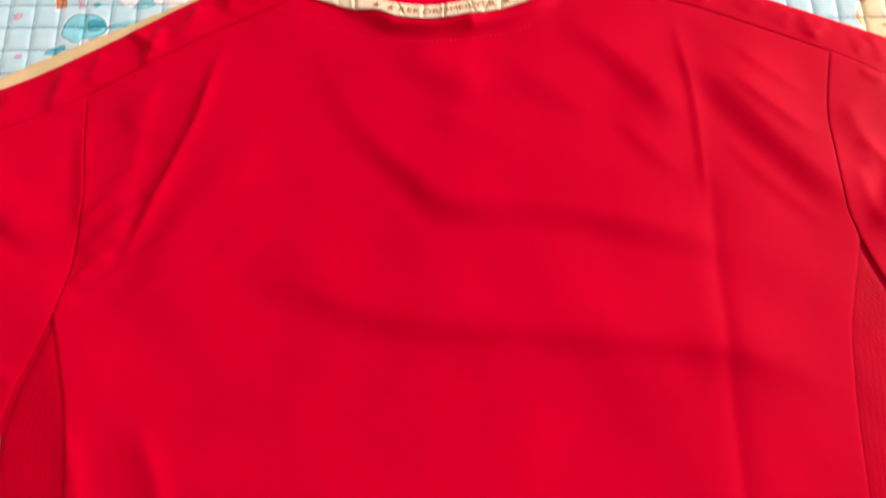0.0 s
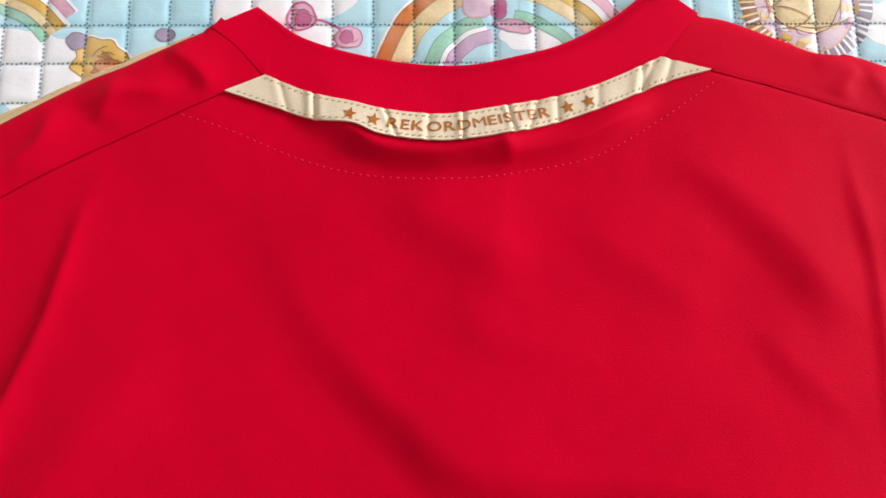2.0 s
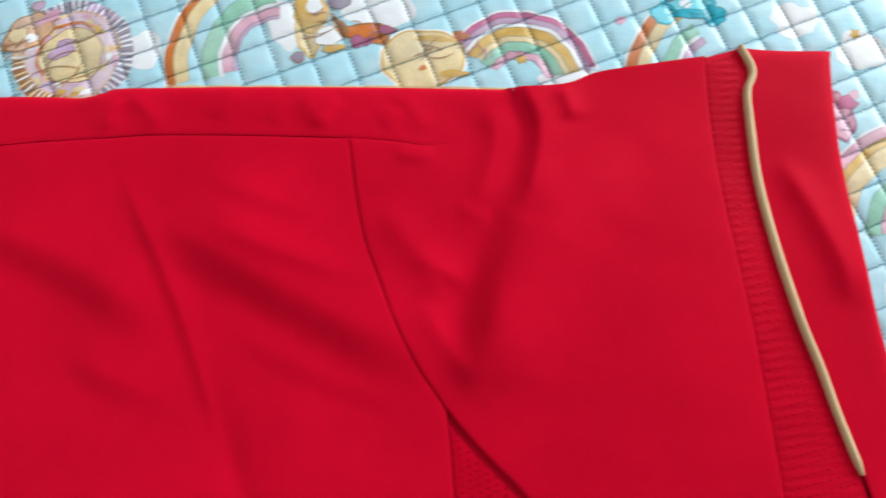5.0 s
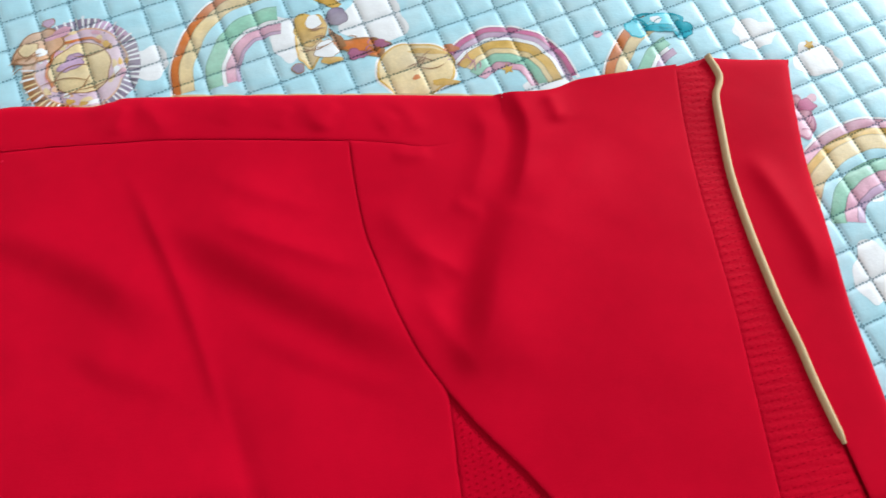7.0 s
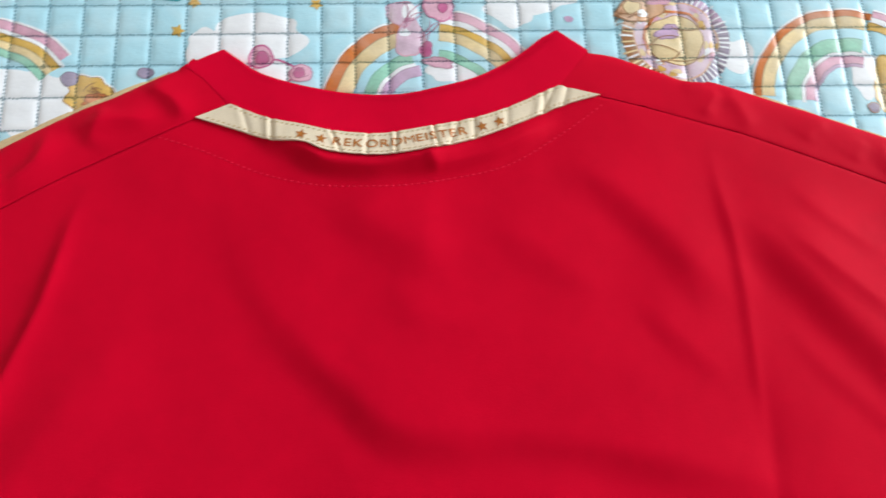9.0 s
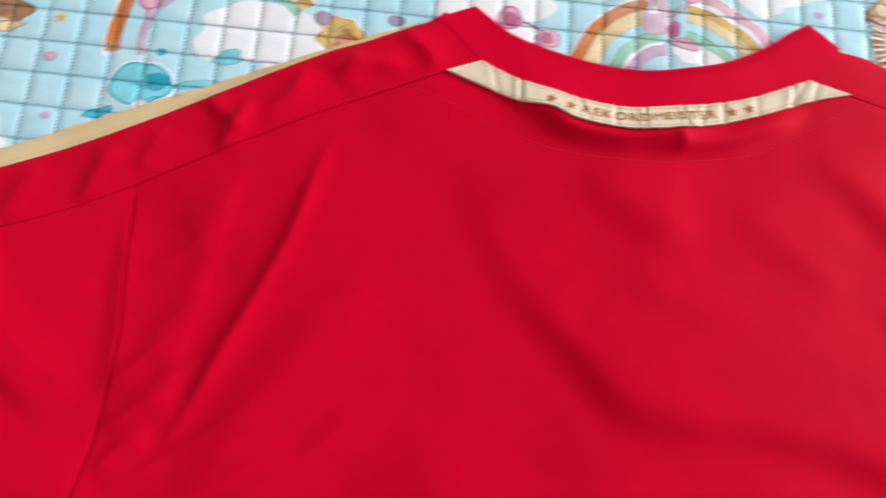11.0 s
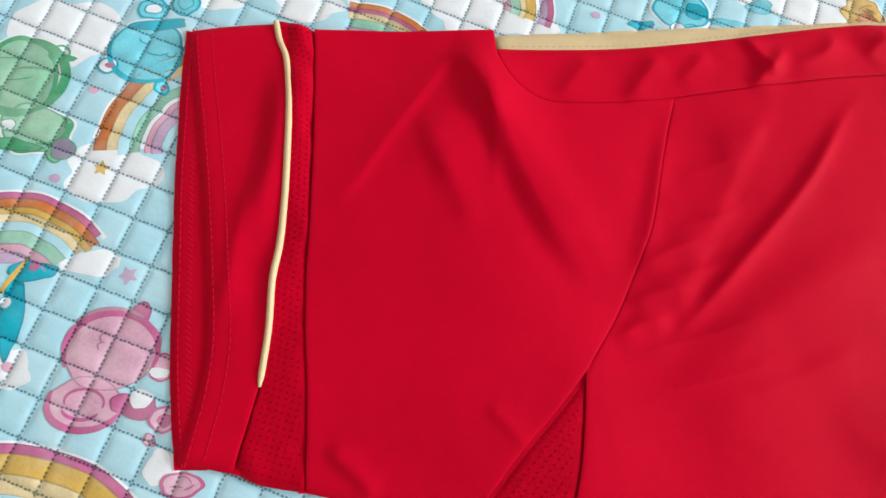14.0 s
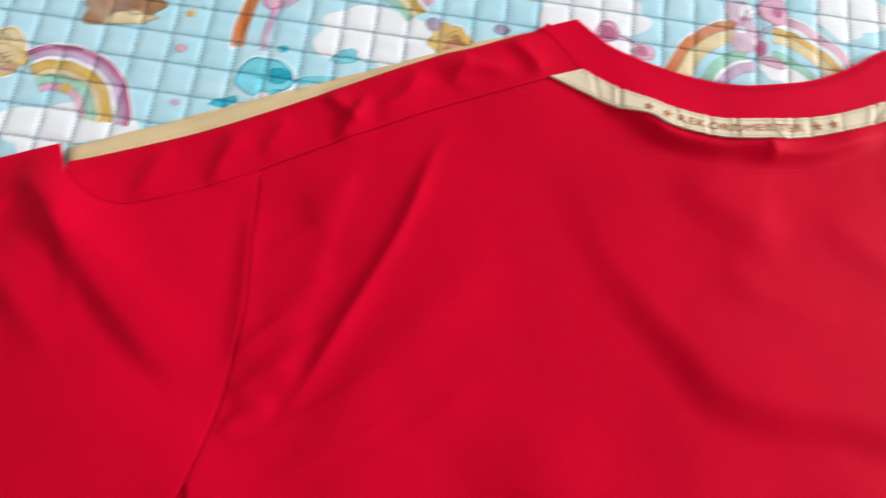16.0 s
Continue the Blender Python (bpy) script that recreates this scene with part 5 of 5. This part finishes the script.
blob(-0.1160, 0.0970, 0.0066, 0.0052, -5, "aqua", "teal", 0.06, 0.00030, k=1.0)
blob(-0.1146, 0.0981, 0.0044, 0.0035, -5, "cloud", "", 0.06, 0.00044, k=1.0)
blob(-0.1365, 0.1024, 0.0051, 0.0024, -5, "pink", "", 0.12, 0.00036, k=1.0)
blob(-0.0644, 0.1104, 0.0152, 0.0097, -10, "rose", "mauve", 0.06, 0.00030, k=0.6)
blob(-0.0723, 0.1087, 0.0040, 0.0025, -10, "cloud", "pink", 0.06, 0.00044, k=0.5)
blob(-0.0580, 0.1069, 0.0034, 0.0022, -10, "cloud", "pink", 0.06, 0.00044, k=0.5)
blob(0.0771, 0.0743, 0.0024, 0.0018, -10, "lilac", "", 0.06, 0.00036, k=1.0)
blob(-0.0352, 0.1020, 0.0019, 0.0019, -10, "rose", "", 0.06, 0.00036, k=1.0)
blob(-0.4516, -0.0391, 0.0120, 0.0090, 10, "rose", "pink", 0.08, 0.00034, k=0.9)
blob(-0.4632, -0.0344, 0.0052, 0.0046, 10, "mauve", "pink", 0.08, 0.00044, k=0.7)
blob(-0.4399, -0.0409, 0.0062, 0.0048, 10, "pink", "plum", 0.08, 0.00044, k=0.5)
blob(-0.4538, -0.0424, 0.0040, 0.0036, 10, "cloud", "pink", 0.08, 0.00050, k=0.5)
blob(-0.4438, -0.0520, 0.0060, 0.0044, 10, "rose", "pink", 0.08, 0.00040, k=0.7)
blob(-0.3894, -0.0114, 0.0160, 0.0085, 10, "straw", "gold", 0.07, 0.00030, k=0.8)
blob(-0.3815, -0.0164, 0.0060, 0.0030, 20, "peach", "", 0.14, 0.00044)
print_star(-0.3498, -0.0222, 0.0036, "gold")
# small dots and stars
for x, y, r, m in ((-0.5001, -0.2003, 0.0025, "lilac"), (-0.5049, -0.1546, 0.0025, "rose"), (-0.2997, 0.0086, 0.0030, "rose"), (-0.2952, -0.0217, 0.0025, "lilac"), (0.4690, -0.0936, 0.0028, "rose"), (0.3834, -0.0177, 0.0026, "rose")):
    blob(x, y, r, r * 0.8, 10, m, "", 0.06, name="printed_dot")
for x, y, r, m in ((-0.4835, -0.1882, 0.0040, "gold"), (-0.4490, -0.2286, 0.0045, "lilac"), (-0.2995, 0.0297, 0.0034, "gold"), (-0.3500, -0.0231, 0.0036, "gold"), (0.4856, -0.0661, 0.0034, "gold"), (0.3303, -0.0189, 0.0034, "gold"), (0.0300, 0.0980, 0.0034, "gold")):
    print_star(x, y, r, m)
print_star(-0.1157, 0.0867, 0.0038, "gold")
print_star(-0.1231, 0.0701, 0.0038, "gold")
print_star(-0.0538, 0.0848, 0.0038, "gold")
# a printed lion's head, simplified to a round disc with striped rays
sx, sy, sr = 0.1328, 0.0616, 0.0289
for a0, a1, color in ((-75, 20, "grey"), (18, 112, "lilac"), (60, 108, "grey"), (110, 165, "peach"), (163, 235, "brown"), (233, 287, "orange")):
    arc(sx, sy, sr * 0.66, sr * 0.99, a0, a1, color, 0.00024 + 0.00002 * (color == "grey"), "lion_mane")
for k in range(54):
    a = k * 6.667 + random.uniform(-1.4, 1.4)
    warm = math.cos(radians(a - 195)) > 0.2
    arc(sx, sy, sr * random.uniform(0.68, 0.76), sr * random.uniform(0.97, 1.06), a, a + random.uniform(1.6, 3.0), "straw" if warm and k % 2 else "cloud", 0.00034, "lion_ray")
    if k % 3 == 0:
        arc(sx, sy, sr * random.uniform(0.70, 0.80), sr * random.uniform(0.88, 0.98), a + 3.2, a + 5.0, "brown" if warm else "grey_deep", 0.00036, "lion_ray")
# the lion's head itself, as plain discs
blob(sx, sy, sr * 0.78, sr * 0.78, 0, "mauve", "peach", 0.04, 0.00036, "sun_disc", 0.8)
for k in range(40):
    a, r = random.uniform(0, 6.28), sr * random.uniform(0.52, 0.80)
    blob(sx + r * math.cos(a), sy + r * math.sin(a), random.uniform(0.0014, 0.0032), random.uniform(0.0010, 0.0018), math.degrees(a) + 90, ("cloud", "straw", "peach", "rose", "gold", "mauve", "cloud", "straw")[k % 8], "", 0.12, 0.00042 + 0.000007 * k, "lion_fleck")
blob(sx - 0.0006, sy - 0.0004, sr * 0.53, sr * 0.50, 0, "straw", "brown", 0.04, 0.00072, "sun_disc", 0.45)
blob(sx - 0.004, sy + 0.0042, 0.0072, 0.0042, 20, "lilac", "", 0.12, 0.00084)
arc(sx, sy, sr * 0.55, sr * 0.60, 40, 200, "orange", 0.00080, "lion_fleck")
# a rust shape leaning over the lion's head
blob(0.1160, 0.0807, 0.0135, 0.0085, 15, "peach", "brown", 0.06, 0.00090, k=0.6)
blob(0.1111, 0.0809, 0.0052, 0.0042, 10, "straw", "brown", 0.10, 0.00098, k=0.5)
blob(0.1165, 0.0771, 0.0028, 0.0024, 10, "cloud", "", 0.10, 0.00110)
blob(0.1270, 0.0847, 0.0070, 0.0024, 12, "rose", "", 0.14, 0.00104)
blob(0.1240, 0.0927, 0.0034, 0.0026, 0, "lilac", "brown", 0.10, 0.00050, k=0.5)

for c in ((sx, sy, sr * 0.7, sr * 0.7, 0, "brown", 5, 0.0012), (0.1080, 0.0755, 0.0120, 0.0080, 15, "brown", 8, 0.0015), (0.2450, 0.0340, 0.0090, 0.0120, 0, "brown", 8), (0.2664, 0.0214, 0.0130, 0.0050, -25, "brown", 5), (0.2700, 0.0190, 0.0100, 0.0050, 10, "plum", 5), (0.2866, -0.0016, 0.0180, 0.0140, 0, "brown", 5), (0.3130, -0.0080, 0.0060, 0.0090, 60, "plum", 5), (-0.0012, 0.0744, 0.0150, 0.0150, 60, "plum", 8), (-0.0812, 0.0547, 0.0050, 0.0050, 0, "plum", 3), (-0.0612, 0.0453, 0.0050, 0.0045, 0, "plum", 3), (-0.1641, 0.0362, 0.0110, 0.0080, 0, "brown", 6), (0.4556, -0.1013, 0.0080, 0.0110, 0, "plum", 7), (0.4180, -0.0264, 0.0120, 0.0060, -22, "teal_deep", 4), (-0.3357, 0.0288, 0.0180, 0.0100, 10, "grey_deep", 6), (-0.3876, -0.0074, 0.0110, 0.0120, 0, "brown", 4), (-0.2500, -0.0040, 0.0130, 0.0090, 0, "teal_deep", 3), (-0.5383, -0.1594, 0.0130, 0.0130, 0, "green", 2), (-0.3888, -0.2999, 0.0080, 0.0050, 20, "pink", 3)):
    strokes(*c)
strokes(-0.4516, -0.0391, 0.0110, 0.0090, 10, "plum", 5)
strokes(-0.3894, -0.0114, 0.0140, 0.0080, 10, "brown", 5)

# welded dots along the quilting, as flat tints laid over the grooves
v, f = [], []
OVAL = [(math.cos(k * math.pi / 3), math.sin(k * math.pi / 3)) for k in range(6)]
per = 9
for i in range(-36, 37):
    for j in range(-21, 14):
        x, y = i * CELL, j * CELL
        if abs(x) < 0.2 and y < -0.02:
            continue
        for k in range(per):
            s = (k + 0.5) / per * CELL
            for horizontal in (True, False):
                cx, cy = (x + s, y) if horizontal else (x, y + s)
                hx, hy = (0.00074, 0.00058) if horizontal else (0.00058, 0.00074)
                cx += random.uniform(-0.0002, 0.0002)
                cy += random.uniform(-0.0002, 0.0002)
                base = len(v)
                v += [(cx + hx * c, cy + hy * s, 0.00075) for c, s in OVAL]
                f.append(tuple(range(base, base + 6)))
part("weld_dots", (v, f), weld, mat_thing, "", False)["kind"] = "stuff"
